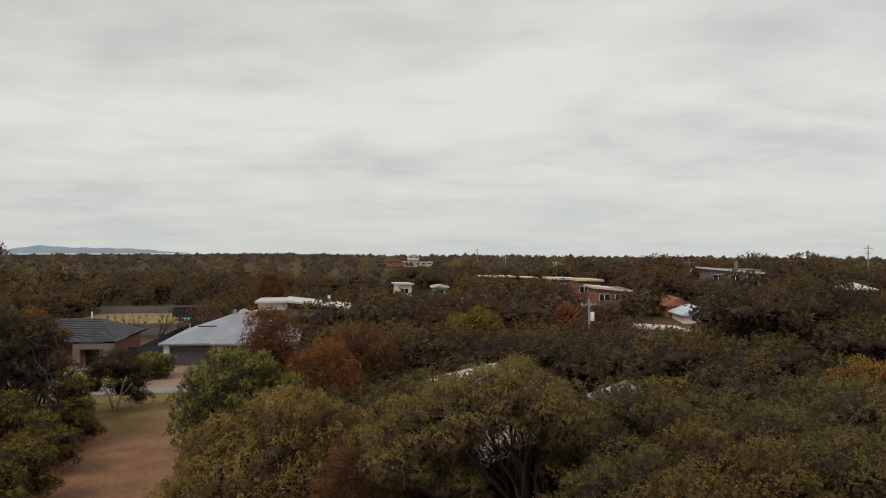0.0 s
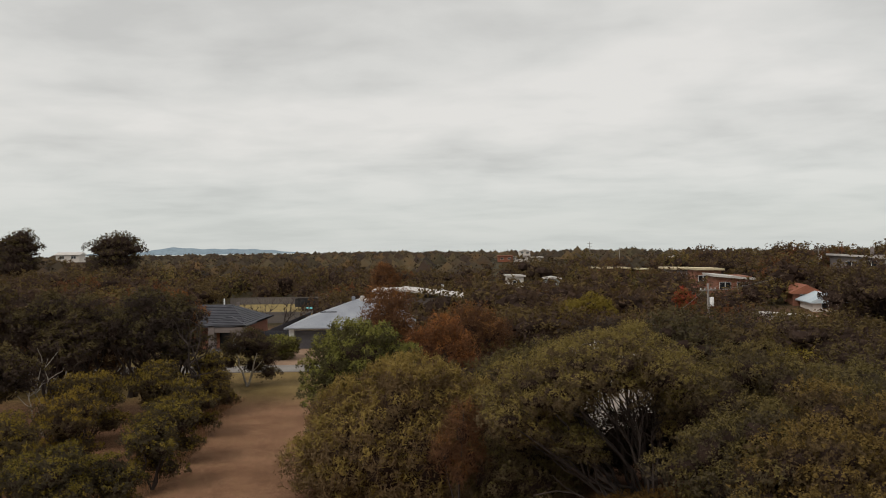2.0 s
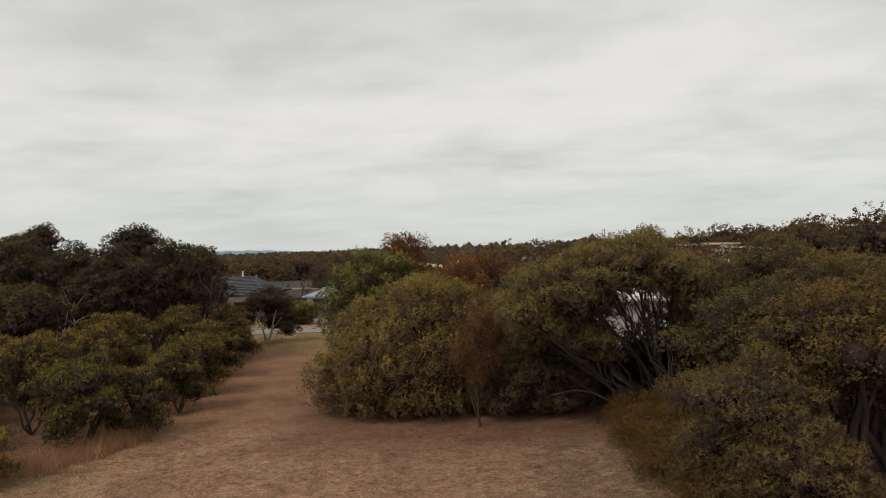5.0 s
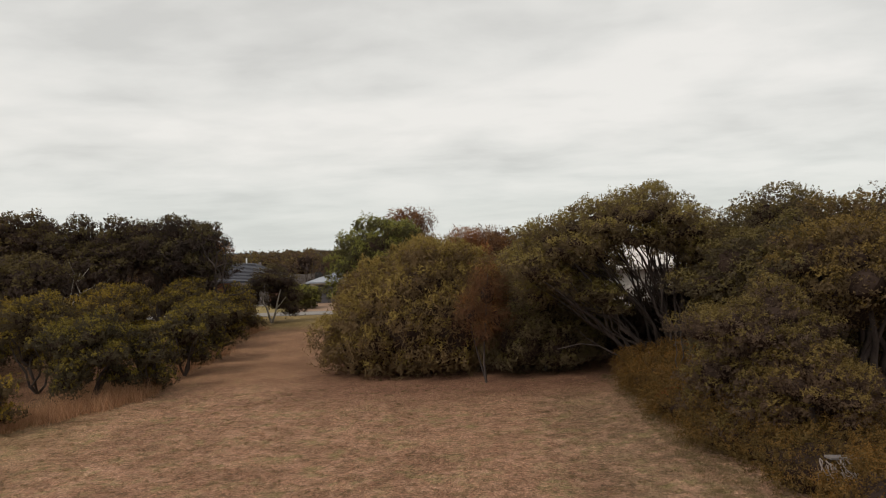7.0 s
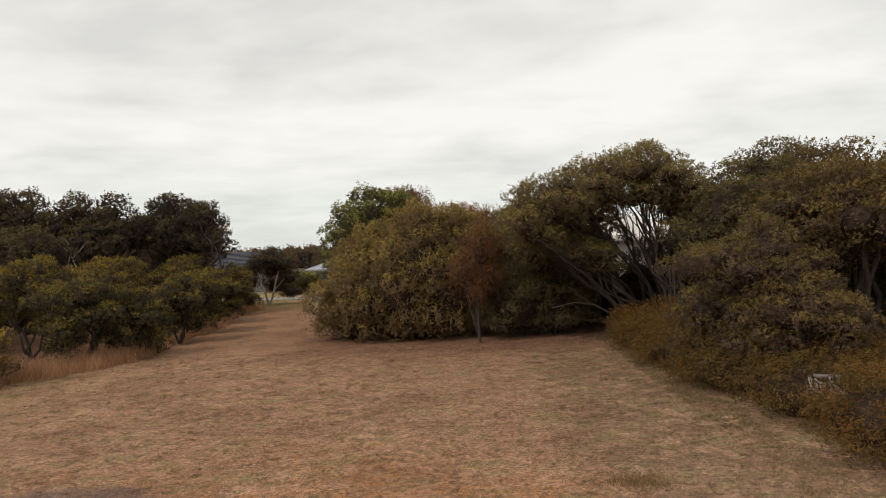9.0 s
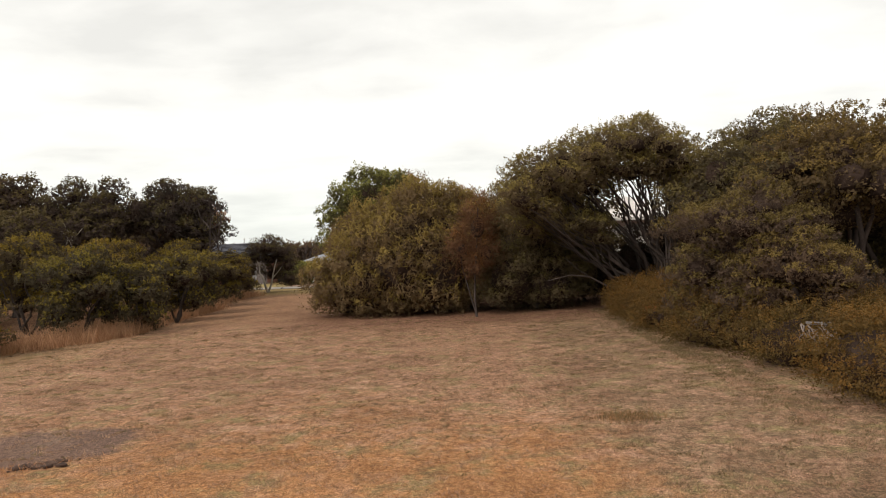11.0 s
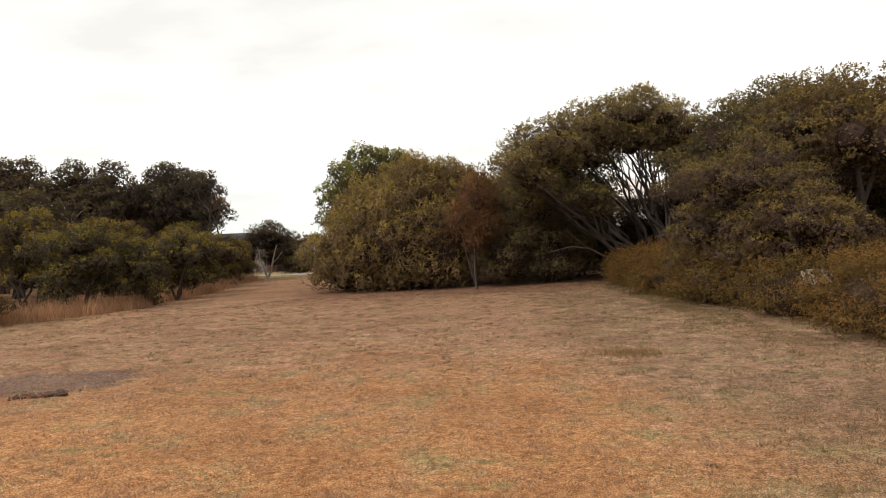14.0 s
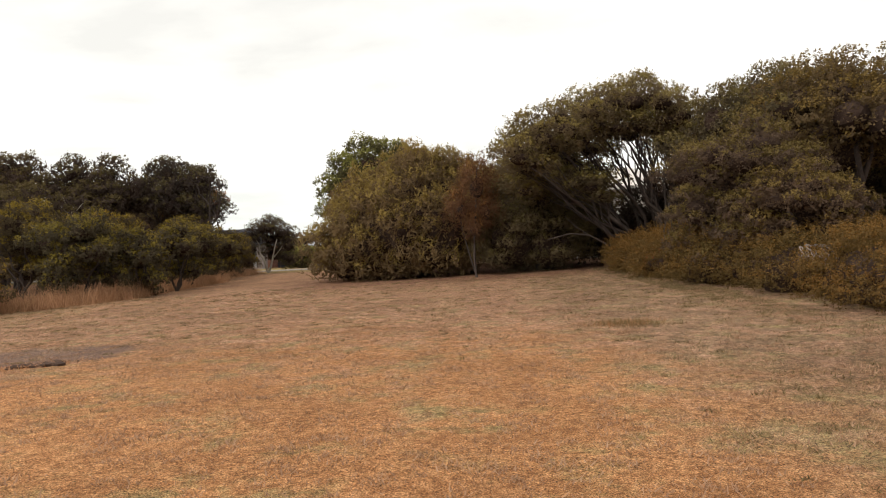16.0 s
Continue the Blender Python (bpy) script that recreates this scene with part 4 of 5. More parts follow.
b3 = place("tree", 1.4, 29.2, "slender rust-brown sheoak sapling with thin trunk", "tree")
trunk(b3, [(np.array([(0, 0, 0), (-0.05, 0.0, 0.8), (-0.02, 0, 1.6), (0.1, 0, 3.0), (0.2, 0, 4.4)]), 0.055, 0.02), (np.array([(0.02, 0.1, 0), (-0.25, 0.1, 1.0), (-0.5, 0.1, 2.0), (-0.6, 0, 3.0)]), 0.04, 0.015)])
crown(b3, [(0.15, 0, 3.6, 0.75, 0.6, 1.25), (-0.5, 0, 2.7, 0.65, 0.5, 0.9), (0.45, 0.1, 2.6, 0.6, 0.5, 0.9), (0.0, 0, 1.9, 0.55, 0.5, 0.6)], (LEAF_RUST, LEAF_RUST_TIP), 6500, 0.24, 0.022, 13, upward=0.8, tips=0.4, hull=0.35, loose=0.35)

b4 = place("tree", -3.9, 38.4, "bright green broad-leaved tree with rounded crown")
leafy(b4, [(0.3, 0, 5.3, 2.0, 2.0, 1.6), (-0.9, 0, 4.3, 1.5, 1.7, 1.5), (1.5, 0.2, 4.6, 1.6, 1.6, 1.4), (-1.1, -0.3, 2.8, 1.3, 1.4, 1.4), (0.3, -0.6, 3.2, 1.9, 1.6, 1.8), (0.0, 1.4, 4.8, 1.8, 1.6, 1.5), (-0.8, -0.4, 1.4, 1.2, 1.3, 1.2)],
      (LEAF_GREEN, LEAF_GREEN_TIP), 0.46, 0.15, 0.085, 110, 14, upward=0.4, tips=0.7)
trunk(b4, [(bent((0, 0, 0), (0, 0, 4.4), rng), 0.16, 0.06)])


def sheoak(x, y, h, r, seed, label):
    rr = np.random.default_rng(seed)
    t = place("tree", x, y, label)
    lobes = [(0, 0, h * 0.62, r * 0.8, r * 0.8, h * 0.36)] + cloud_of_lobes(rr, (0, 0, h * 0.55), (r * 0.8, r * 0.8, h * 0.38), 9, r * 0.45, 1.2)
    leafy(t, lobes[:6], (LEAF_RUST, LEAF_RUST_TIP), 0.45, 0.28, 0.05, 95, seed, flat=1.3, upward=0.85, tips=0.5, most=16000, gap=0.9)
    trunk(t, [(bent((0, 0, 0), (0.1, 0, h * 0.6), rr, wobble=0.04), 0.16, 0.06)])
    return t


sheoak(-3.2, 51.0, 7.8, 1.9, 21, "rust-brown sheoak with upright brushy crown")
sheoak(2.8, 54.0, 6.2, 2.7, 22, "rust-brown spreading sheoak behind a wattle bush")
sheoak(0.6, 46.5, 5.8, 2.1, 23, "dull brown-green sheoak behind a wattle bush")
sheoak(-10.0, 124.0, 8.0, 2.4, 24, "orange-brown sheoak behind a metal roof")

# the windswept tea tree with bare sweeping limbs
tt = place("tree", 9.2, 29.2, "windswept tea tree with bare sweeping limbs and umbrella crown")
rng = np.random.default_rng(8)
# the crown's arc, from its low outer end to the top, in three rows
ARC = [(-5.9, 5.2), (-5.0, 5.9), (-4.1, 6.3), (-3.2, 6.65), (-2.4, 6.95), (-1.5, 7.15), (-0.7, 7.1), (0.1, 6.6), (0.8, 5.8)]
TL = []
for k, (ax, az) in enumerate(ARC):
    for row, drop in ((-1.5, 0.45), (-0.5, 0.0), (0.7, 0.1), (1.9, 0.35)):
        TL.append((ax + rng.uniform(-0.25, 0.25), row + rng.uniform(-0.25, 0.25) + 0.12 * k - 0.5, az - drop - 0.45 + rng.uniform(-0.12, 0.12), rng.uniform(0.7, 0.95), rng.uniform(0.7, 0.95), rng.uniform(0.42, 0.6)))
    if k < 8:
        for row in (-1.0, 0.3, 1.6):
            TL.append((ax + 0.3, row + rng.uniform(-0.3, 0.3), az - 1.15 if k < 3 else 5.4 + rng.uniform(-0.12, 0.12), 0.75, 0.8, 0.38))
    if k < 4:
        TL.append((ax + 0.2, 0.2, az - 2.0, 0.7, 0.8, 0.4))
TL += [(-2.5, 4.0, 5.35, 0.8, 0.8, 0.45), (-1.8, 4.3, 5.25, 0.6, 0.7, 0.4), (1.1, 4.0, 5.25, 0.7, 0.8, 0.5), (1.9, 3.8, 5.3, 0.8, 0.8, 0.5), (-5.6, 0.4, 3.9, 0.9, 1.0, 0.6), (-4.7, 0.9, 4.6, 0.9, 1.0, 0.5), (-4.2, 1.6, 3.8, 1.0, 0.9, 0.8), (-3.5, -0.9, 4.9, 0.7, 0.7, 0.4), (0.9, -0.3, 4.7, 0.8, 1.0, 0.8), (1.0, -0.5, 3.7, 0.8, 0.9, 0.8), (0.5, -0.6, 5.3, 0.8, 0.8, 0.6), (-4.9, 1.5, 2.9, 1.0, 0.8, 0.8)]
leafy(tt, TL, (LEAF_TEA, LEAF_TEA_TIP), 0.42, 0.12, 0.055, 200, 15, low=-0.6, inner=0.45, most=90000, under=0.25)
lines = []
for k in range(22):
    tip = np.array(TL[rng.integers(0, len(TL) - 13)][:3]) + (0, 0, -0.1)
    root = np.array((rng.uniform(-1.1, 0.5), rng.uniform(-0.7, 0.5), 0))
    stem = bent(root, tip, rng, 9, 0.05, lift=-0.25)
    stem[:, 0] += np.sin(np.linspace(0, math.pi, 9)) * (0.35 if tip[0] < -2 else -0.1)
    lines.append((stem, rng.uniform(0.06, 0.11), 0.022))
    for _ in range(3):
        at = stem[rng.integers(3, 7)]
        twig_tip = at + (tip - at) * rng.uniform(0.75, 1.0) + rng.normal(0, 0.4, 3)
        lines.append((bent(at, twig_tip, rng, 6, 0.08), rng.uniform(0.025, 0.045), 0.010))
trunk(tt, lines)
under = place("shrub", 9.0, 33.4, "dark bush in the shade of tea trees", "shrub")
leafy(under, [(-1.9, 0, 1.1, 1.3, 1.1, 1.2), (-0.3, 0, 1.6, 1.4, 1.1, 1.5), (1.2, 0, 2.0, 1.4, 1.1, 1.9), (2.4, 0.3, 2.6, 1.3, 1.1, 2.3)], (LEAF_DARK, LEAF_DARK), 0.4, 0.14, 0.06, 90, 17)
low = place("shrub", 5.6, 28.0, "low tufted bough of tea tree over a hedge", "shrub")
leafy(low, [(-0.3, 0, 3.45, 0.7, 0.6, 0.4), (0.3, 0.1, 3.2, 0.7, 0.6, 0.4), (0.75, 0.2, 2.9, 0.6, 0.5, 0.35)], (LEAF_TEA, LEAF_TEA_TIP), 0.28, 0.11, 0.05, 200, 16, inner=0.5, low=-0.7)
trunk(low, [(bent((2.4, 0.6, 0), (0.0, 0.1, 3.2), rng, 7, 0.08), 0.07, 0.02), (bent((2.2, 0.4, 0), (0.7, 0.2, 2.9), rng, 7, 0.08), 0.05, 0.02)])


def big_tea_tree(x, y, h, r, seed, mats, label, count=26000, leaf=0.15, width=0.055, skirt=0.35, inner=0.62, size=0.0, density=125, open_crown=False):
    """A dense rounded coastal tree: lobed crown over a short branching trunk."""
    rr = np.random.default_rng(seed)
    t = place("tree", x, y, label)
    forms = [(0, 0, h * 0.62, r * 0.3, r * 0.3, h * 0.12)] if open_crown else [(0, 0, h * 0.56, r * 0.62, r * 0.62, h * (0.28 if skirt < 0.42 else 0.2))]
    for k in range(11):
        a = k * 2.4 + rr.uniform(-0.4, 0.4)
        q = 0.86 * math.sqrt((k + 0.4) / 11)
        wide = r * rr.uniform(0.28, 0.42) * (0.95 if open_crown else 1.0)
        forms.append((math.cos(a) * r * q, math.sin(a) * r * q, h * (0.82 - 0.28 * q * q + (rr.uniform(-0.11, 0.05) if open_crown else rr.uniform(-0.07, 0.04))), wide, wide * rr.uniform(0.85, 1.15), h * rr.uniform(0.08, 0.13)))
    if skirt < 0.42:
        for k in range(8):
            a = k * 0.785 + rr.uniform(-0.3, 0.3)
            forms.append((math.cos(a) * r * 0.68, math.sin(a) * r * 0.68, h * (0.20 if k % 2 else 0.42), r * 0.34, r * 0.34, h * rr.uniform(0.12, 0.17)))
    leafy(t, forms, mats, size or max(0.36, r * 0.19), leaf, width * 1.25, density, seed, most=int(count * (1.25 if r >= 2.8 or y > 30 else 2)), inner=inner)
    lines = []
    for k in range(4):
        a = rr.uniform(0, 6.28)
        lines.append((bent((rr.normal(0, 0.15), rr.normal(0, 0.15), 0), (math.cos(a) * r * 0.5, math.sin(a) * r * 0.5, h * 0.6), rr, 7, 0.1), 0.15, 0.05))
    if open_crown:
        for q in forms[1:]:
            lines.append((bent(lines[rr.integers(0, 4)][0][4], q[:3], rr, 6, 0.08), 0.06, 0.015))
    trunk(t, lines)
    return t


GREY, WARM, GREEN, DARK = (LEAF_GREY, LEAF_GREY_TIP), (LEAF_WARM, LEAF_WARM_TIP), (LEAF_GREEN, LEAF_GREEN_TIP), (LEAF_DARK, LEAF_DARK_TIP)
OLIVE = (LEAF_OLIVE, LEAF_OLIVE_TIP)
L_TEA = "dense olive-green coastal tea tree with rounded crown"
# bank of trees beside the hedge
big_tea_tree(8.5, 19.2, 4.3, 1.9, 31, (LEAF_GREY, LEAF_OLIVE_TIP), "grey-green rounded shrub over a creeper hedge", 30000, 0.080, 0.036, inner=0.6, size=0.34, density=270)
big_tea_tree(8.9, 17.0, 2.9, 1.2, 32, (LEAF_GREY, LEAF_OLIVE_TIP), "small grey-green shrub beside a creeper hedge", 13000, 0.075, 0.034, inner=0.6, size=0.28, density=300)
big_tea_tree(11.3, 20.4, 6.1, 2.1, 48, OLIVE, L_TEA, 26000, 0.105, 0.052, 0.45)
big_tea_tree(10.0, 22.4, 5.9, 2.2, 33, OLIVE, L_TEA, 34000, 0.105, 0.052)
big_tea_tree(13.2, 22.0, 6.5, 2.6, 34, OLIVE, L_TEA, 30000, 0.105, 0.052, 0.45)
big_tea_tree(12.2, 26.4, 7.2, 2.6, 35, OLIVE, L_TEA, 26000, 0.105, 0.052, 0.45)
big_tea_tree(16.9, 20.6, 6.6, 3.0, 36, OLIVE, L_TEA, 30000, 0.105, 0.052, 0.45)
big_tea_tree(16.8, 25.6, 6.4, 3.0, 38, OLIVE, L_TEA, 24000, 0.15, 0.06)
big_tea_tree(21.0, 22.5, 6.2, 3.0, 39, WARM, "yellow-green coastal tea tree with rounded crown", 22000, 0.15, 0.06)
big_tea_tree(21.5, 28.0, 6.4, 3.2, 40, OLIVE, L_TEA, 20000, 0.16, 0.06)
big_tea_tree(26.0, 27.0, 6.2, 3.2, 41, (LEAF_RUST, LEAF_WARM_TIP), "golden-brown coastal tree with rounded crown", 18000, 0.17, 0.06)
big_tea_tree(13.5, 31.5, 6.0, 2.8, 42, OLIVE, L_TEA, 20000, 0.16, 0.06)
big_tea_tree(18.5, 32.5, 5.6, 2.8, 43, OLIVE, L_TEA, 18000, 0.16, 0.06)
big_tea_tree(24.5, 33.5, 5.8, 3.0, 44, OLIVE, L_TEA, 16000, 0.18, 0.07)
big_tea_tree(5.2, 35.0, 6.2, 2.7, 45, OLIVE, L_TEA, 20000, 0.16, 0.06)
big_tea_tree(4.6, 38.5, 5.0, 2.2, 46, DARK, "dark green coastal tree with rounded crown", 14000, 0.17, 0.06)
big_tea_tree(30.0, 36.0, 6.4, 2.6, 49, (LEAF_RUST_TIP, LEAF_WARM_TIP), "golden-orange coastal tree with rounded crown", 16000, 0.18, 0.07)
big_tea_tree(17.4, 35.6, 5.9, 1.4, 50, (LEAF_WARM, LEAF_WARM_TIP), "small bright yellow-green tree among tea trees", 9000, 0.16, 0.07)
big_tea_tree(21.0, 17.0, 6.0, 2.8, 47, OLIVE, L_TEA, 22000, 0.14, 0.055)

# the creeper-covered bank along the clearing
hedge = thing("hedge", pose(0, 0, 0), "low bank smothered in yellow-green creeper", "hedge")
patches = [[] for _ in range(6)]
for k in range(30):
    s = k / 29
    y = 28.0 - 19.5 * s
    x = float(np.interp(y, (8, 11.5, 15, 20, 28), (9.05, 8.8, 8.6, 7.85, 7.6))) + 0.25 * math.sin(k * 1.3) + (0.75 if abs(y - 14.6) < 0.7 else 0.0)
    zz = gz(6.6, y)
    patches[k // 5].append((x, y, 0.32 + zz, 1.2 + 0.2 * math.sin(k), 1.1, 0.80 + 0.22 * math.sin(k * 2.1)))
    patches[k // 5].append((x + 1.0, y, 0.66 + zz, 1.2, 1.1, 0.68 + 0.16 * math.sin(k * 1.7)))
for k, forms in enumerate(patches):
    leafy(hedge, forms, (LEAF_CREEPER, LEAF_CREEPER_TIP), 0.30, 0.050, 0.046, 520, 52 + k, name="creeper", most=42000, gap=0.9, upward=0.3, tips=0.55, spread=0.085, inner=0.74, flat=0.9, low=-0.6, loose=0.34)
red = place("shrub", 7.1, 22.8, "patch of red autumn leaves in the creeper", "shrub")
crown(red, [(0, 0, 0.25, 0.28, 0.25, 0.35), (0.25, -0.3, 0.2, 0.2, 0.2, 0.25)], (LEAF_RED, LEAF_CREEPER_TIP), 700, 0.08, 0.05, 53, hull=0.6)

# left-hand shrubs with yellow tips
L_SH = "rounded coastal shrub with yellow-green leaf tips"


def tip_shrub(x, y, h, r, seed, count=12000):
    rr = np.random.default_rng(seed)
    t = place("shrub", x, y, L_SH, "shrub", "shrubs beside the clearing")
    forms = [(0, 0, h * 0.60, r * 0.6, r * 0.6, h * 0.22)]
    for k in range(7):
        a = k * 2.4 + rr.uniform(-0.5, 0.5)
        q = 0.75 * math.sqrt((k + 0.5) / 7)
        forms.append((math.cos(a) * r * q, math.sin(a) * r * q, h * (0.84 - 0.42 * q * q + rr.uniform(-0.1, 0.04)), r * 0.36, r * 0.36, h * rr.uniform(0.11, 0.16)))
    if h < 1.6:
        forms.append((0, 0, h * 0.4, r * 0.7, r * 0.7, h * 0.36))
    for k in range(2 + seed % 2):
        a = k * 2.1 + rr.uniform(-0.5, 0.5)
        forms.append((math.cos(a) * r * 0.6, math.sin(a) * r * 0.6, h * 0.3, r * 0.34, r * 0.34, h * 0.13))
    leafy(t, forms, (LEAF_OLIVE, LEAF_WARM_TIP), max(0.26, r * 0.2), 0.12, 0.065, 150, seed, most=count * 2, upward=0.5, tips=0.52, inner=0.6)
    lines = []
    for k in range(5):
        a = rr.uniform(0, 6.28)
        lines.append((bent((0, 0, 0), (math.cos(a) * r * 0.6, math.sin(a) * r * 0.6, h * 0.6), rr, 6, 0.1), 0.06, 0.025))
    trunk(t, lines)


for k, (x, y, h, r) in enumerate(((-15.9, 24.0, 2.2, 1.3), (-14.6, 28.8, 3.5, 1.9), (-18.2, 31.2, 4.4, 2.0), (-13.0, 34.6, 3.3, 1.4), (-13.9, 38.6, 3.5, 1.7), (-14.6, 44.0, 3.2, 1.7),
                                   (-15.2, 50.0, 3.0, 1.6), (-13.1, 31.4, 1.1, 0.55), (-12.9, 30.4, 2.7, 1.1), (-20.6, 27.2, 3.4, 1.8), (-22.5, 33.0, 4.2, 2.0), (-18.6, 37.5, 4.0, 1.8), (-17.2, 56.0, 3.6, 1.5), (-19.6, 23.6, 2.4, 1.3),
                                   (-19.6, 42.0, 4.4, 2.0), (-24.0, 36.0, 4.2, 2.0), (-22.8, 29.4, 3.2, 1.7), (-26.5, 30.5, 3.8, 2.0), (-17.6, 46.5, 4.0, 1.8), (-27.6, 34.6, 4.6, 2.2), (-14.0, 31.9, 0.8, 0.5))):
    tip_shrub(x, y, h, r, 60 + k, int(7000 * r))

# darker trees behind them
L_DK = "dark coastal banksia tree with dense uneven crown"
for k, (x, y, h, r) in enumerate(((-19.6, 50.5, 8.4, 3.2), (-22.4, 47.0, 7.6, 2.4), (-24.8, 48.0, 8.2, 2.5), (-29.5, 47.0, 8.9, 2.8), (-35.0, 46.0, 8.6, 3.2),  (-24.5, 40.5, 5.6, 2.4), (-30.0, 38.5, 5.8, 2.6),
                                   (-23.5, 56.5, 7.2, 3.0), (-29.5, 56.0, 7.0, 3.0), (-36.5, 56.0, 7.2, 3.4), (-41.0, 49.0, 7.0, 3.2), (-36.0, 38.0, 6.4, 3.0))):
    big_tea_tree(x, y, h + 0.8, r, 80 + k, DARK, L_DK, 15000, 0.17, 0.08, 0.5, inner=0.4, density=75, size=0.5, open_crown=y > 43)

big_tea_tree(-17.3, 49.8, 7.3, 1.4, 96, (LEAF_DARK, LEAF_DARK_TIP), "dark narrow tree beside the track", 14000, 0.15, 0.07, 0.5, inner=0.45, density=80, size=0.5)
big_tea_tree(-20.6, 57.0, 8.4, 2.3, 97, (LEAF_RUST, LEAF_RUST_TIP), "tall brown sheoak beside the track", 12000, 0.2, 0.07, 0.5, inner=0.5, density=60, size=0.6)
mt = place("tree", -15.6, 60.4, "small round dark tree with pale forked trunk")
rr = np.random.default_rng(99)
leafy(mt, [(0, 0, 3.7, 1.5, 1.4, 0.7), (-1.2, 0, 3.0, 0.9, 1.0, 0.6), (1.2, 0.2, 3.2, 1.0, 1.0, 0.6), (0.2, 0.6, 2.8, 1.3, 1.2, 0.7), (-1.6, 0.2, 1.9, 0.7, 0.8, 0.7), (1.7, 0, 2.2, 0.7, 0.7, 0.7), (0.3, 0.8, 1.5, 1.2, 0.9, 0.7), (1.6, 0.3, 1.1, 0.7, 0.7, 0.7)], (LEAF_DARK, LEAF_DARK_TIP), 0.38, 0.13, 0.06, 110, 100, inner=0.55)
trunk(mt, [(bent((0, -0.3, 0), (-0.9, -0.5, 2.9), rr, 6, 0.08), 0.10, 0.04), (bent((0, -0.3, 0), (0.9, -0.5, 2.8), rr, 6, 0.08), 0.10, 0.04), (bent((0.4, -0.4, 1.2), (1.3, -0.5, 2.2), rr, 5, 0.08), 0.05, 0.02)], BARK_PALE)

# bare and dead wood
def bare_tree(x, y, h, spread, seed, mat, label, stems=5, twigs=5, lean=(0.0, 0.0)):
    rr = np.random.default_rng(seed)
    t = place("bare_tree", x, y, label, "bare tree")
    lines = []
    for _ in range(stems):
        tip = (rr.normal(0, spread) + lean[0], rr.normal(0, spread) + lean[1], h * rr.uniform(0.75, 1.0))
        stem = bent((rr.normal(0, 0.1), rr.normal(0, 0.1), 0), tip, rr, 8, 0.09)
        lines.append((stem, 0.012 * h + 0.01, 0.012))
        for _ in range(twigs):
            a = stem[rr.integers(3, 7)]
            lines.append((bent(a, a + np.array((rr.normal(0, 0.13), rr.normal(0, 0.13), rr.uniform(0.05, 0.25))) * h, rr, 5, 0.12), 0.006 * h, 0.006))
    trunk(t, lines, mat, "branch")


bare_tree(-25.4, 101.0, 4.6, 1.7, 601, BARK, "leafless grey-brown shrub behind a house", 9, 8)
bare_tree(-22.6, 103.0, 4.8, 1.5, 602, BARK, "leafless grey-brown shrub behind a house", 7, 8, (1.5, 0))
bare_tree(-16.0, 49.0, 7.6, 0.8, 603, BARK, "thin leafless sapling beside dark trees", 4, 7)
bare_tree(8.9, 28.4, 4.2, 0.35, 604, BARK, "pale dead stems under a tea tree", 3, 2)
bare_tree(-23.6, 44.5, 5.4, 0.9, 605, BARK_PALE, "pale dead branches among dark trees", 4, 5)
bare_tree(7.6, 24.0, 2.6, 0.35, 606, BARK, "pale dead stems behind the creeper", 3, 2)
limb = thing("fallen_limb", pose(6.4, 28.3, gz(6.4, 28.3)), "grey crooked limb arching out of a bush", "branch")
trunk(limb, [(np.array([(0.8, 0.3, 0.2), (0.2, 0.1, 0.9), (-0.6, 0, 1.35), (-1.3, 0, 1.45), (-2.2, 0.1, 1.25)]), 0.05, 0.018), (np.array([(-0.6, 0, 1.35), (-1.1, -0.1, 1.7), (-1.5, -0.1, 2.1)]), 0.025, 0.010)], BARK, "wood")

# ---- woodland behind, from a few kinds of tree ----
KINDS = [
    (DARK, "dark green coastal scrub tree", 5.6, 3.4), ((LEAF_OLIVE, LEAF_DARK_TIP), "olive-green coastal scrub tree", 5.4, 3.4), ((LEAF_GREEN, LEAF_OLIVE_TIP), "green coastal scrub tree", 5.8, 3.3),
    ((LEAF_DARK, LEAF_WARM), "dull green coastal scrub tree", 5.2, 3.6), ((LEAF_GREY, LEAF_DARK_TIP), "grey-green coastal scrub tree", 5.0, 3.2), ((LEAF_RUST, LEAF_DARK_TIP), "brownish coastal scrub tree", 5.2, 2.9),
]
near_kinds = []
for k, (mats, label, h, r) in enumerate(KINDS):
    near_kinds.append(big_tea_tree(0, -60 - 12 * k, h, r, 200 + k, mats, label, 4800, 0.27, 0.11, 0.4, size=0.75, density=30))

# places kept free of trees: clearing, track, street, houses
CLEAR = [(-60, 30, -60, 31), (-20, -2.0, 28, 66), (-27, -9, 56, 66), (-60, 40, 65.5, 72.5), (-33, -2, 72, 99), (-45, -18, 99, 151), (-13, 4, 103, 119), (6, 23, 38, 51), (40, 52, 115, 129),
         (50, 60, 98, 111), (27, 31.5, 77, 83)]


def free(x, y):
    if any(a < x < b and c < y < d for a, b, c, d in CLEAR):
        return False
    for hx, hy, _, hw, *_ in HOUSES:
        if hy - 9 < y < hy + 8 and hy > 60 and abs(x - hx * y / hy) < hw / 2 + 2.5:
            return False
    return True


CLEAR_VIEW = {"white weatherboard house among scrub": 0.35, "pale blue house among scrub": 0.4, "red house far off on the rise": 0.2, "long white house far off on the rise": 0.4, "house with pale blue metal roof": 0.9}


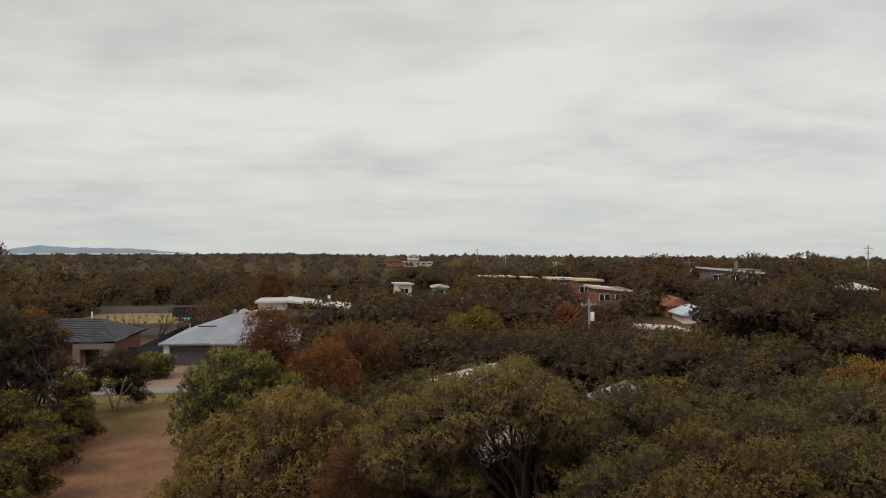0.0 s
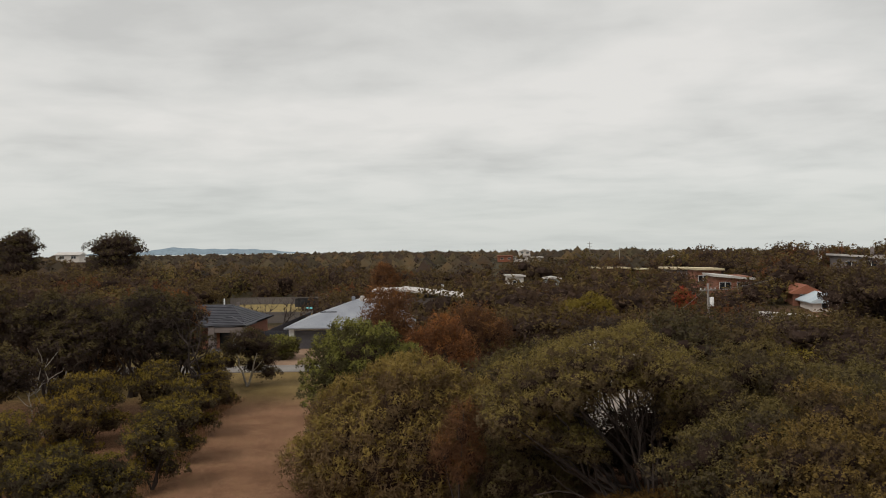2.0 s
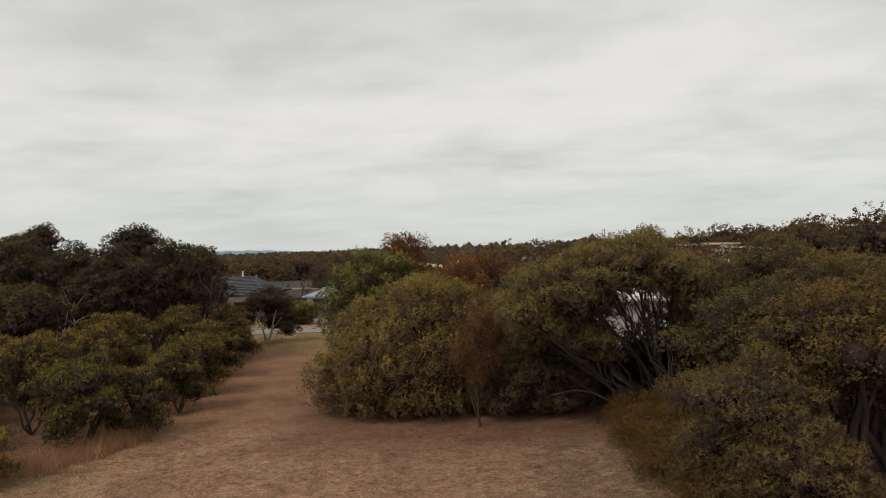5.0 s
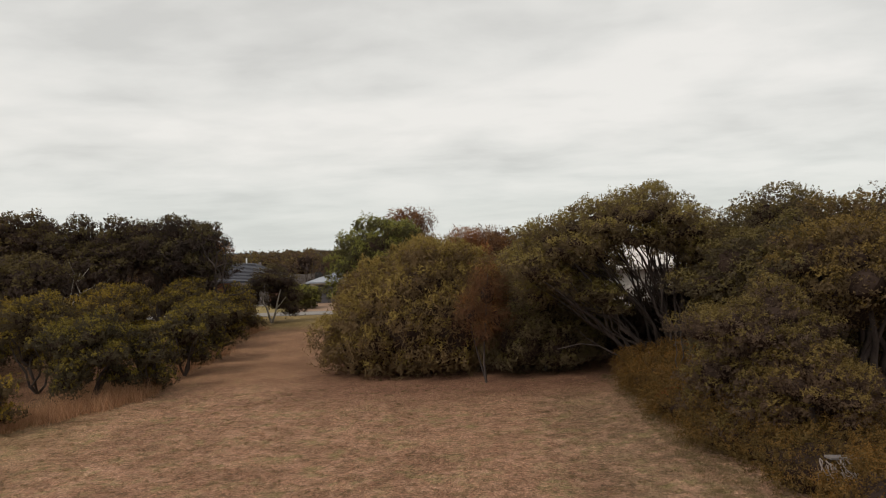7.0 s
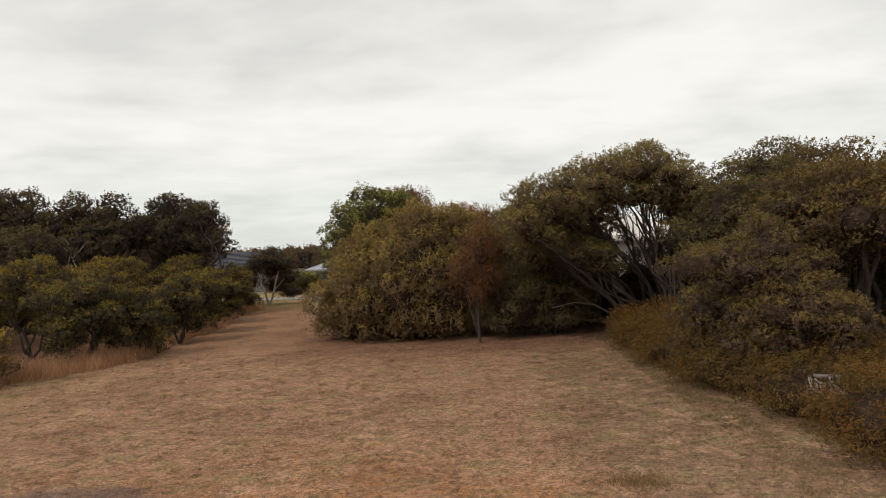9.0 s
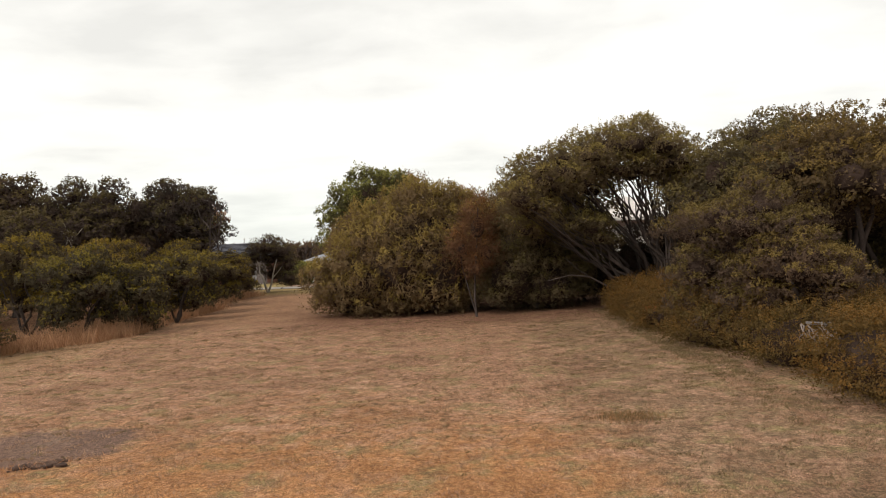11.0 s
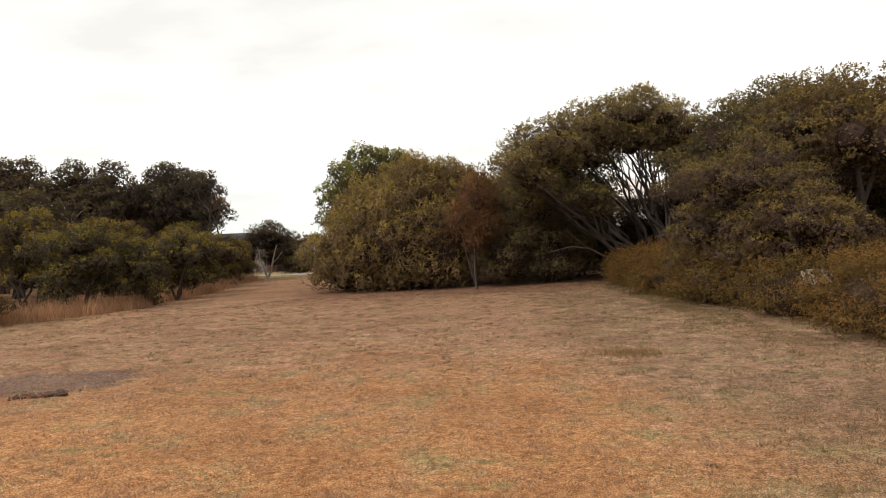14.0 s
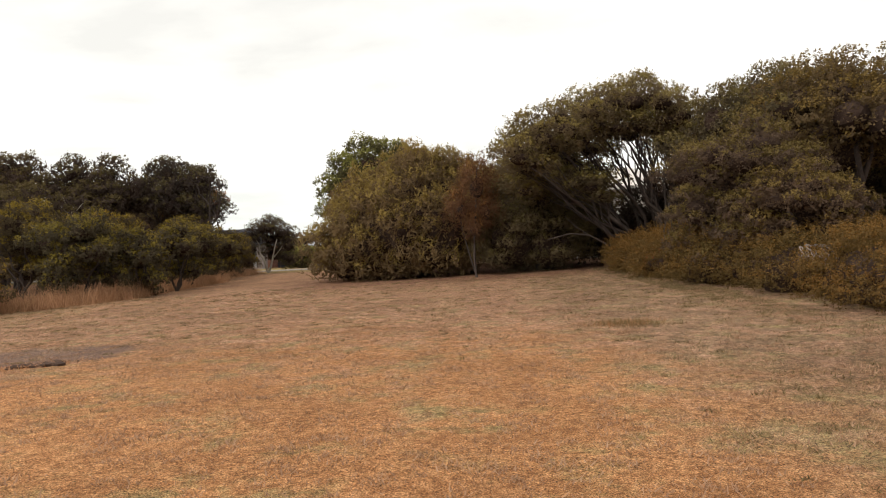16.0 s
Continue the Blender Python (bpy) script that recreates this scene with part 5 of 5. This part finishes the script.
def room(x, y):
    """How tall a tree may be at a spot without hiding a house behind it."""
    best = 20.0
    if abs(x - 17.0 * y / 84.0) < 5.0 and 55 < y < 83:
        best = 4.2
    if abs(x - 28.4 * y / 86.0) < 3.0 and 60 < y < 85:
        best = 4.6
    for hx, hy, _, hw, _, wall, *_, label, more in HOUSES:
        if hy > 60 and hy - (75 if hy < 400 else 300) < y < hy and abs(x - hx * y / hy) < hw / 2 + 3.2:
            best = min(best, 12.2 - (12.2 - (more.get("lift", 0) + wall * CLEAR_VIEW.get(label, 0.93))) * y / hy - gz(x, y))
    return max(best, 2.2)


rng = np.random.default_rng(77)
spots = []
tries = 0
while tries < 42000:
    tries += 1
    y = rng.uniform(31, 240)
    x = rng.uniform(-0.78, 0.92) * y + rng.uniform(-6, 6)
    if not free(x, y):
        continue
    if y < 40 and (x < 27 and x > -38):
        continue
    if x < -16 and 40 < y < 60 and x > -44:
        continue
    gap = 4.9 if y < 80 else 5.9 if y < 150 else 7.0
    if all((x - a) ** 2 + (y - b) ** 2 > gap * gap for a, b in spots):
        spots.append((x, y))
far_spots = [q for q in spots if q[1] >= 66]
for x, y in spots:
    if y >= 66:
        continue
    pick = rng.choice(6, p=(0.52, 0.12, 0.1, 0.16, 0.06, 0.04))
    s = rng.uniform(0.7, 1.2)
    made = copy_thing(near_kinds[pick], Matrix.LocRotScale((x, y, gz(x, y) - 0.1), Euler((0, 0, rng.uniform(0, 6.28))), None))
    made.scale = (s * rng.uniform(0.9, 1.15), s * rng.uniform(0.9, 1.15), s * rng.uniform(0.85, 1.1))
for k in near_kinds:
    for o in (*k.children_recursive, k):
        bpy.data.objects.remove(o)

# the woodland past the street, one mass of crowns
protos = []
for k, (mats, label, h, r) in enumerate(KINDS):
    rr = np.random.default_rng(240 + k)
    forms = [(0, 0, h * 0.46, r * 0.85, r * 0.85, h * 0.46)] + cloud_of_lobes(rr, (0, 0, h * 0.58), (r * 0.9, r * 0.9, h * 0.3), 4, r * 0.5, 0.75)
    lobes = clumps(rr, forms, 1.0, 1.05, 0.75, -0.1) + [(0, 0, h * 0.45, r * 0.8, r * 0.8, h * 0.4)]
    v, f, s, soft_n = foliage(lobes, 1100, 0.40, 0.30, 240 + k, upward=0.4, tips=0.45, spread=0.35, hull=0.0, lump=0.2, sprays=6, under=0.05, lying=0.95)
    dome = (v - (0, 0, h * 0.3)) / (r, r, h * 0.6)
    soft_n = soft_n * 0.45 + dome / np.linalg.norm(dome, axis=1)[:, None] * 0.7
    soft_n /= np.linalg.norm(soft_n, axis=1)[:, None]
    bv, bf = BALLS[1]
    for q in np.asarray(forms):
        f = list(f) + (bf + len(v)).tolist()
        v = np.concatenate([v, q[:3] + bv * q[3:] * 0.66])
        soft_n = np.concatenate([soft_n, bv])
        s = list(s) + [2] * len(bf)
    protos.append((v, np.array(f), np.array(s), soft_n))
VV, FF, SS, NN, base = [], [], [], [], 0
for x, y in far_spots:
    k = rng.choice(6, p=(0.32, 0.22, 0.12, 0.18, 0.1, 0.06))
    v, f, s, soft_n = protos[k]
    a = rng.uniform(0, 6.28)
    size = rng.uniform(0.68, 1.2) * (0.72 if -14 < x < 12 and y > 98 else 1.0)
    size = min(size, room(x, y) / 5.6)
    turn = np.array(((math.cos(a), -math.sin(a), 0), (math.sin(a), math.cos(a), 0), (0, 0, 1)))
    w = (v @ turn.T) * (size * rng.uniform(0.9, 1.2), size * rng.uniform(0.9, 1.2), size * rng.uniform(0.85, 1.12)) + (x, y, gz(x, y) - 0.1)
    VV.append(w)
    NN.append(soft_n @ turn.T)
    FF.append(f + base)
    SS.append(np.where(s == 2, 12, s + 2 * k))
    base += len(v)
tagged(mesh_object("woodland", np.concatenate(VV), np.concatenate(FF), [m for q in KINDS for m in q[0]] + [INNER], None, np.concatenate(SS), normals=np.concatenate(NN)), "dense mixed coastal woodland of rounded crowns", "woodland", kind="stuff")

# special trees in the woodland
big_tea_tree(38.0, 62.0, 9.6, 5.2, 311, DARK, "tall dark cypress-like tree above the scrub", 14000, 0.3, 0.12)
big_tea_tree(46.0, 64.0, 9.8, 5.2, 312, DARK, "tall dark cypress-like tree above the scrub", 14000, 0.3, 0.12)
big_tea_tree(17.0, 84.0, 5.2, 2.9, 301, (LEAF_WARM_TIP, LEAF_WARM_TIP), "bright lime-yellow rounded tree", 9000, 0.3, 0.12)
big_tea_tree(28.4, 86.0, 5.8, 1.0, 302, (LEAF_RUST_TIP, LEAF_RED), "small orange-red autumn tree", 4000, 0.3, 0.12)


def pine(x, y, h, r, seed):
    """A tall old pine with a flat layered crown."""
    rr = np.random.default_rng(seed)
    t = place("tree", x, y, "tall dark spreading pine with flat layered crown")
    forms = [(0, 0, h - 2.6, r * 0.7, r * 0.7, 2.3), (r * 0.45, 0, h - 4.4, r * 0.5, r * 0.5, 1.5), (-r * 0.5, 0, h - 4.0, r * 0.48, r * 0.5, 1.5), (0.3, -r * 0.4, h - 5.4, r * 0.6, r * 0.5, 1.6), (r * 0.1, 0.5, h - 1.6, r * 0.4, r * 0.4, 1.5), (0, -1, h - 7.4, r * 0.8, r * 0.7, 2.4), (0, -1, h - 10.2, r * 0.95, r * 0.8, 2.8)]
    leafy(t, forms, DARK, 0.95, 0.5, 0.28, 22, seed, inner=0.8, most=9000)
    trunk(t, [(bent((0, 0, 0), (0.3, 0, h - 3), rr, wobble=0.03), 0.5, 0.25), (bent((0.2, 0, h * 0.5), (r * 0.5, 0, h - 4.5), rr), 0.25, 0.1), (bent((0.2, 0, h * 0.5), (-r * 0.5, 0, h - 4.5), rr), 0.25, 0.1)])


pine(-95.0, 211.0, 15.4, 8.2, 303)
pine(-123.0, 211.0, 15.8, 5.5, 304)
pine(-133.0, 215.0, 13.0, 5.0, 306)
big_tea_tree(-16.6, 75.5, 2.3, 1.6, 305, GREEN, "clipped green street-side bush", 7000, 0.2, 0.1, 0.4)

# ---- far scrub to the horizon ----
rng = np.random.default_rng(90)
N = 4600
d = 215 + (1300 - 215) * rng.random(N) ** 1.3
b = rng.uniform(-0.95, 1.0, N)
x, y = d * np.sin(b), d * np.cos(b)
keep = ~((x > -46) & (x < -10) & (y < 152))
for hx, hy, _, hw, *_ in HOUSES:
    keep &= ~((y > hy - (70 if hy < 400 else 225)) & (y < hy + 10) & (np.abs(x - hx * y / hy) < hw / 2 + 4) & (hy > 160))
x, y, d = x[keep], y[keep], d[keep]
r = rng.uniform(2.6, 4.6, len(x)) * (1 + d / 900)
h = rng.uniform(3.2, 6.2, len(x)) * (1 + d / 2500)
base = np.stack([x, y, ground_height(x, y)], -1)
BALL_V, BALL_F = BALLS[1]
dome_v = BALL_V[BALL_V[:, 2] > -0.3]
old = np.where(BALL_V[:, 2] > -0.3)[0]
remap = -np.ones(len(BALL_V), int)
remap[old] = np.arange(len(old))
dome_f = remap[BALL_F[np.isin(BALL_F, old).all(1)]]
nv = len(dome_v)
wob = rng.normal(1, 0.09, (len(x), nv, 1))
V = base[:, None] + dome_v[None] * np.stack([r, r, h], -1)[:, None] * wob
F = (dome_f[None] + (np.arange(len(x)) * nv)[:, None, None]).reshape(-1, 3)
# loose sprays over each dome
K = 34
dirs = rng.normal(0, 1, (len(x), K, 3))
dirs[..., 2] = np.abs(dirs[..., 2])
dirs /= np.linalg.norm(dirs, axis=-1, keepdims=True)
c = base[:, None] + dirs * np.stack([r, r, h], -1)[:, None] * 0.98
sz = (0.42 + 0.0006 * d)[:, None, None]
w1, w2 = rng.normal(0, 1, (2, len(x), K, 3))
tri = np.stack([c + w1 * sz * 0.5, c + w2 * sz * 0.5, c + (dirs + rng.normal(0, 0.5, dirs.shape)) * sz * 0.7], 2).reshape(-1, 3)
F2 = np.arange(len(tri)).reshape(-1, 3) + len(x) * nv


def scrub_material():
    m, n, l, b = material("far_scrub", 0.9, 0.0, 0.1)
    patch = mapped(n, l, 0.05, 4, 0.65)
    g = n.new("ShaderNodeNewGeometry")
    col = ramped(n, l, g.outputs["Random Per Island"], [(0.0, (0.036, 0.026, 0.021)), (0.5, (0.058, 0.043, 0.027)), (1.0, (0.100, 0.072, 0.038))])
    tint = ramped(n, l, patch, [(0.3, (0.75, 0.85, 0.8)), (0.5, (1.0, 1.0, 1.0)), (0.72, (1.4, 1.05, 0.85))])
    l.new(mixed(n, l, 1.0, col, tint, "MULTIPLY"), b.inputs["Base Color"])
    return m


tagged(mesh_object("far_scrub", np.concatenate([V.reshape(-1, 3), tri]), np.concatenate([F, F2]), scrub_material()), "endless olive-brown coastal scrub to the horizon", "scrub", kind="stuff").data.shade_smooth()

# blue hills on the horizon
HILL = surface("hazy_blue_hill", [(0.3, (0.20, 0.27, 0.33)), (0.7, (0.24, 0.31, 0.36))], 0.004, 0.05, 1.0, 0.1, 0.1)
xs = np.linspace(-2350, -900, 90)
top = 12 + 20 * np.exp(-((xs + 1740) / 130) ** 2) + 15 * np.exp(-((xs + 1540) / 260) ** 2) + 8 * np.exp(-((xs + 1250) / 200) ** 2) + 2 * np.sin(xs * 0.05)
top *= ease(-2350, -2150, xs) * (1 - ease(-1150, -900, xs))
rows = [(xs, np.full(90, 4400.0), np.full(90, -5.0)), (xs, np.full(90, 4500.0), top * 0.6), (xs, np.full(90, 4560.0), top), (xs, np.full(90, 4700.0), np.full(90, -5.0))]
V = np.concatenate([np.stack(q, -1) for q in rows])
F = np.array([(j * 90 + i, j * 90 + i + 1, (j + 1) * 90 + i + 1, (j + 1) * 90 + i) for j in range(3) for i in range(89)])
tagged(mesh_object("backdrop", V, F, HILL, smooth=True), "low blue hills on the horizon", "hills", kind="structure")

# ---- grasses ----
def blades(name, x, y, height, width, seed, mats, label, lean=0.35, slots=None):
    rr = np.random.default_rng(seed)
    n = len(x)
    z = ground_height(x, y)
    a = rr.uniform(0, 6.28, n)
    hh = height * rr.uniform(0.5, 1.3, n)
    w = np.stack([np.cos(a), np.sin(a), np.zeros(n)], -1) * (width * rr.uniform(0.6, 1.3, n))[:, None] * 0.5
    p = np.stack([x, y, z - 0.005], -1)
    t = p + np.stack([rr.normal(0, lean, n) * hh, rr.normal(0, lean, n) * hh, hh], -1)
    v = np.stack([p - w, p + w, t], 1).reshape(-1, 3)
    tagged(mesh_object(name, v, np.arange(3 * n).reshape(-1, 3), mats, None, slots), label, "grass", kind="stuff")


rr = np.random.default_rng(400)
# cut straw lying on the field, thickest close by
n = 170000
y = 2.4 + 25 * rr.random(n) ** 1.75
x = 0.6 + (rr.random(n) - 0.5) * (3.5 + y * 1.4)
keep = (x < 7.3) & (((x + 5.9) / 1.6) ** 2 + ((y - 11.1) / 1.3) ** 2 > 1)
x, y = x[keep], y[keep]
side = np.clip((x - 1.5) / 3.5 + (y - 9) / 9, 0, 1)
kind = np.where(rr.random(len(x)) < 0.14 + 0.16 * side, 1, np.where(rr.random(len(x)) < 0.25 + 0.6 * side, 2, 0))
blades("mown_grass", x, y, 0.013 + 0.0007 * y, 0.005 + 0.0006 * y, 401, [STRAW, GRASS_GREEN, STRAW_PINK], "short dry mown grass", 1.1, kind)
# low tussocks, flattened by mowing
n = 5200
cy = 3.5 + 26 * rr.random(n) ** 0.9
cx = 0.5 + (rr.random(n) - 0.5) * (6 + cy * 1.35)
cx = np.minimum(cx, 7.0 - rr.random(n))
many = 24
wide = np.repeat(rr.uniform(0.5, 2.0, n), many)
x = np.repeat(cx, many) + rr.normal(0, 0.055, n * many) * wide
y = np.repeat(cy, many) + rr.normal(0, 0.05, n * many) * wide
kind = np.repeat(np.where(rr.random(n) < np.clip((cy - 9) / 14, 0.0, 0.5) + 0.25 * (cx > 3), 1, 0), many)
blades("grass_tussocks", x, y, 0.022 + 0.012 * wide, 0.012 + 0.0004 * y, 402, [STRAW_PINK, GRASS_GREEN], "low mown tussocks, straw and dull green", 0.8, kind)
# tall straw along the shrubs
n, many = 1900, 16
cy = 22 + 32 * rr.random(n) ** 1.3
cx = -12.9 + 0.4 * np.sin(cy * 0.5) - np.abs(rr.normal(0, 1.5, n)) + rr.normal(0, 0.25, n) - np.clip(29 - cy, 0, 10) * 0.45 - np.clip(cy - 33, 0, 20) * 0.10
x, y = np.repeat(cx, many) + rr.normal(0, 0.16, n * many), np.repeat(cy, many) + rr.normal(0, 0.16, n * many)
tall = np.repeat(rr.uniform(0.35, 1.25, n), many)
blades("tall_grass", x, y, 0.66 * tall, 0.022, 403, [STRAW_TALL, STRAW_PINK], "tall dry straw grass along the shrubs", 0.38, np.repeat(rr.choice(2, n, p=(0.75, 0.25)), many))
n = 900
a = rr.normal(0, 1, (n, 2))
blades("grass_tuft", 3.6 + a[:, 0] * 0.3, 11.7 + a[:, 1] * 0.16, 0.09, 0.010, 404, [GRASS_GREEN, STRAW], "longer pale green grass tuft", 0.3, rr.choice(2, n))

# dead branches thrown on the creeper
db = thing("dead_branch", pose(8.0, 14.5, 0.72), "grey tangled dead branch lying on the creeper", "branch")
rr = np.random.default_rng(500)
lines = []
for k in range(15):
    start = np.array((-0.30 + 0.045 * k, rr.uniform(-0.05, 0.15), rr.uniform(0.22, 0.34)))
    end = start + (rr.uniform(-0.16, 0.14), rr.uniform(-0.3, -0.1), rr.uniform(-0.62, -0.35))
    stick = bent(start, end, rr, 7, 0.16)
    stick[:, 1] -= 0.12 * np.sin(np.linspace(0, math.pi, 7))
    lines.append((stick, rr.uniform(0.011, 0.020), 0.005))
    lines.append((bent(stick[3], stick[3] + rr.normal(0, 0.13, 3), rr, 4, 0.2), 0.007, 0.003))
trunk(db, lines, DEAD_WOOD, "twig")
pl = thing("plank", pose(8.25, 14.7, 1.04, 0, 4, 8), "weathered grey plank resting on the creeper", "plank")
part("board", box((-0.35, -0.12, -0.03), (0.55, 0.12, 0.02), 0.008), FENCE_GREY, pl)

# clods and dug-up roots along the edge of the scraped patch
CLOD = surface("dark_crumbly_soil", [(0.3, (0.045, 0.026, 0.019)), (0.7, (0.130, 0.078, 0.056))], 6, 40, 0.95, 0.7, 0.02)
rr = np.random.default_rng(610)
VV, FF, base = [], [], 0
bv, bf = BALLS[1]
for k in range(150):
    a = math.pi * (rr.normal(1.36, 0.06) if k % 3 else rr.normal(1.68, 0.05))
    x, y = -5.9 + 1.55 * math.cos(a) + rr.normal(0, 0.1), 11.1 + 1.25 * math.sin(a) + rr.normal(0, 0.07)
    size = rr.uniform(0.02, 0.065)
    VV.append(bv * (size * rr.uniform(0.8, 1.8), size, size * rr.uniform(0.5, 0.9)) * rr.uniform(0.75, 1.2, (len(bv), 1)) + (x, y, gz(x, y) + size * 0.3))
    FF.append(bf + base)
    base += len(bv)
tagged(mesh_object("soil_clods", np.concatenate(VV), np.concatenate(FF), CLOD), "dark clods of dug-up soil on the grass", "soil", kind="stuff")
n = 700
a = math.pi * np.where(rr.random(n) < 0.6, rr.normal(1.38, 0.09, n), rr.normal(1.68, 0.06, n))
blades("dug_straw", -5.9 + 1.62 * np.cos(a) + rr.normal(0, 0.12, n), 11.1 + 1.32 * np.sin(a) + rr.normal(0, 0.09, n), 0.07, 0.008, 611, [STRAW, STRAW_PINK], "loose straw round a scraped patch of soil", 0.9, rr.choice(2, n))
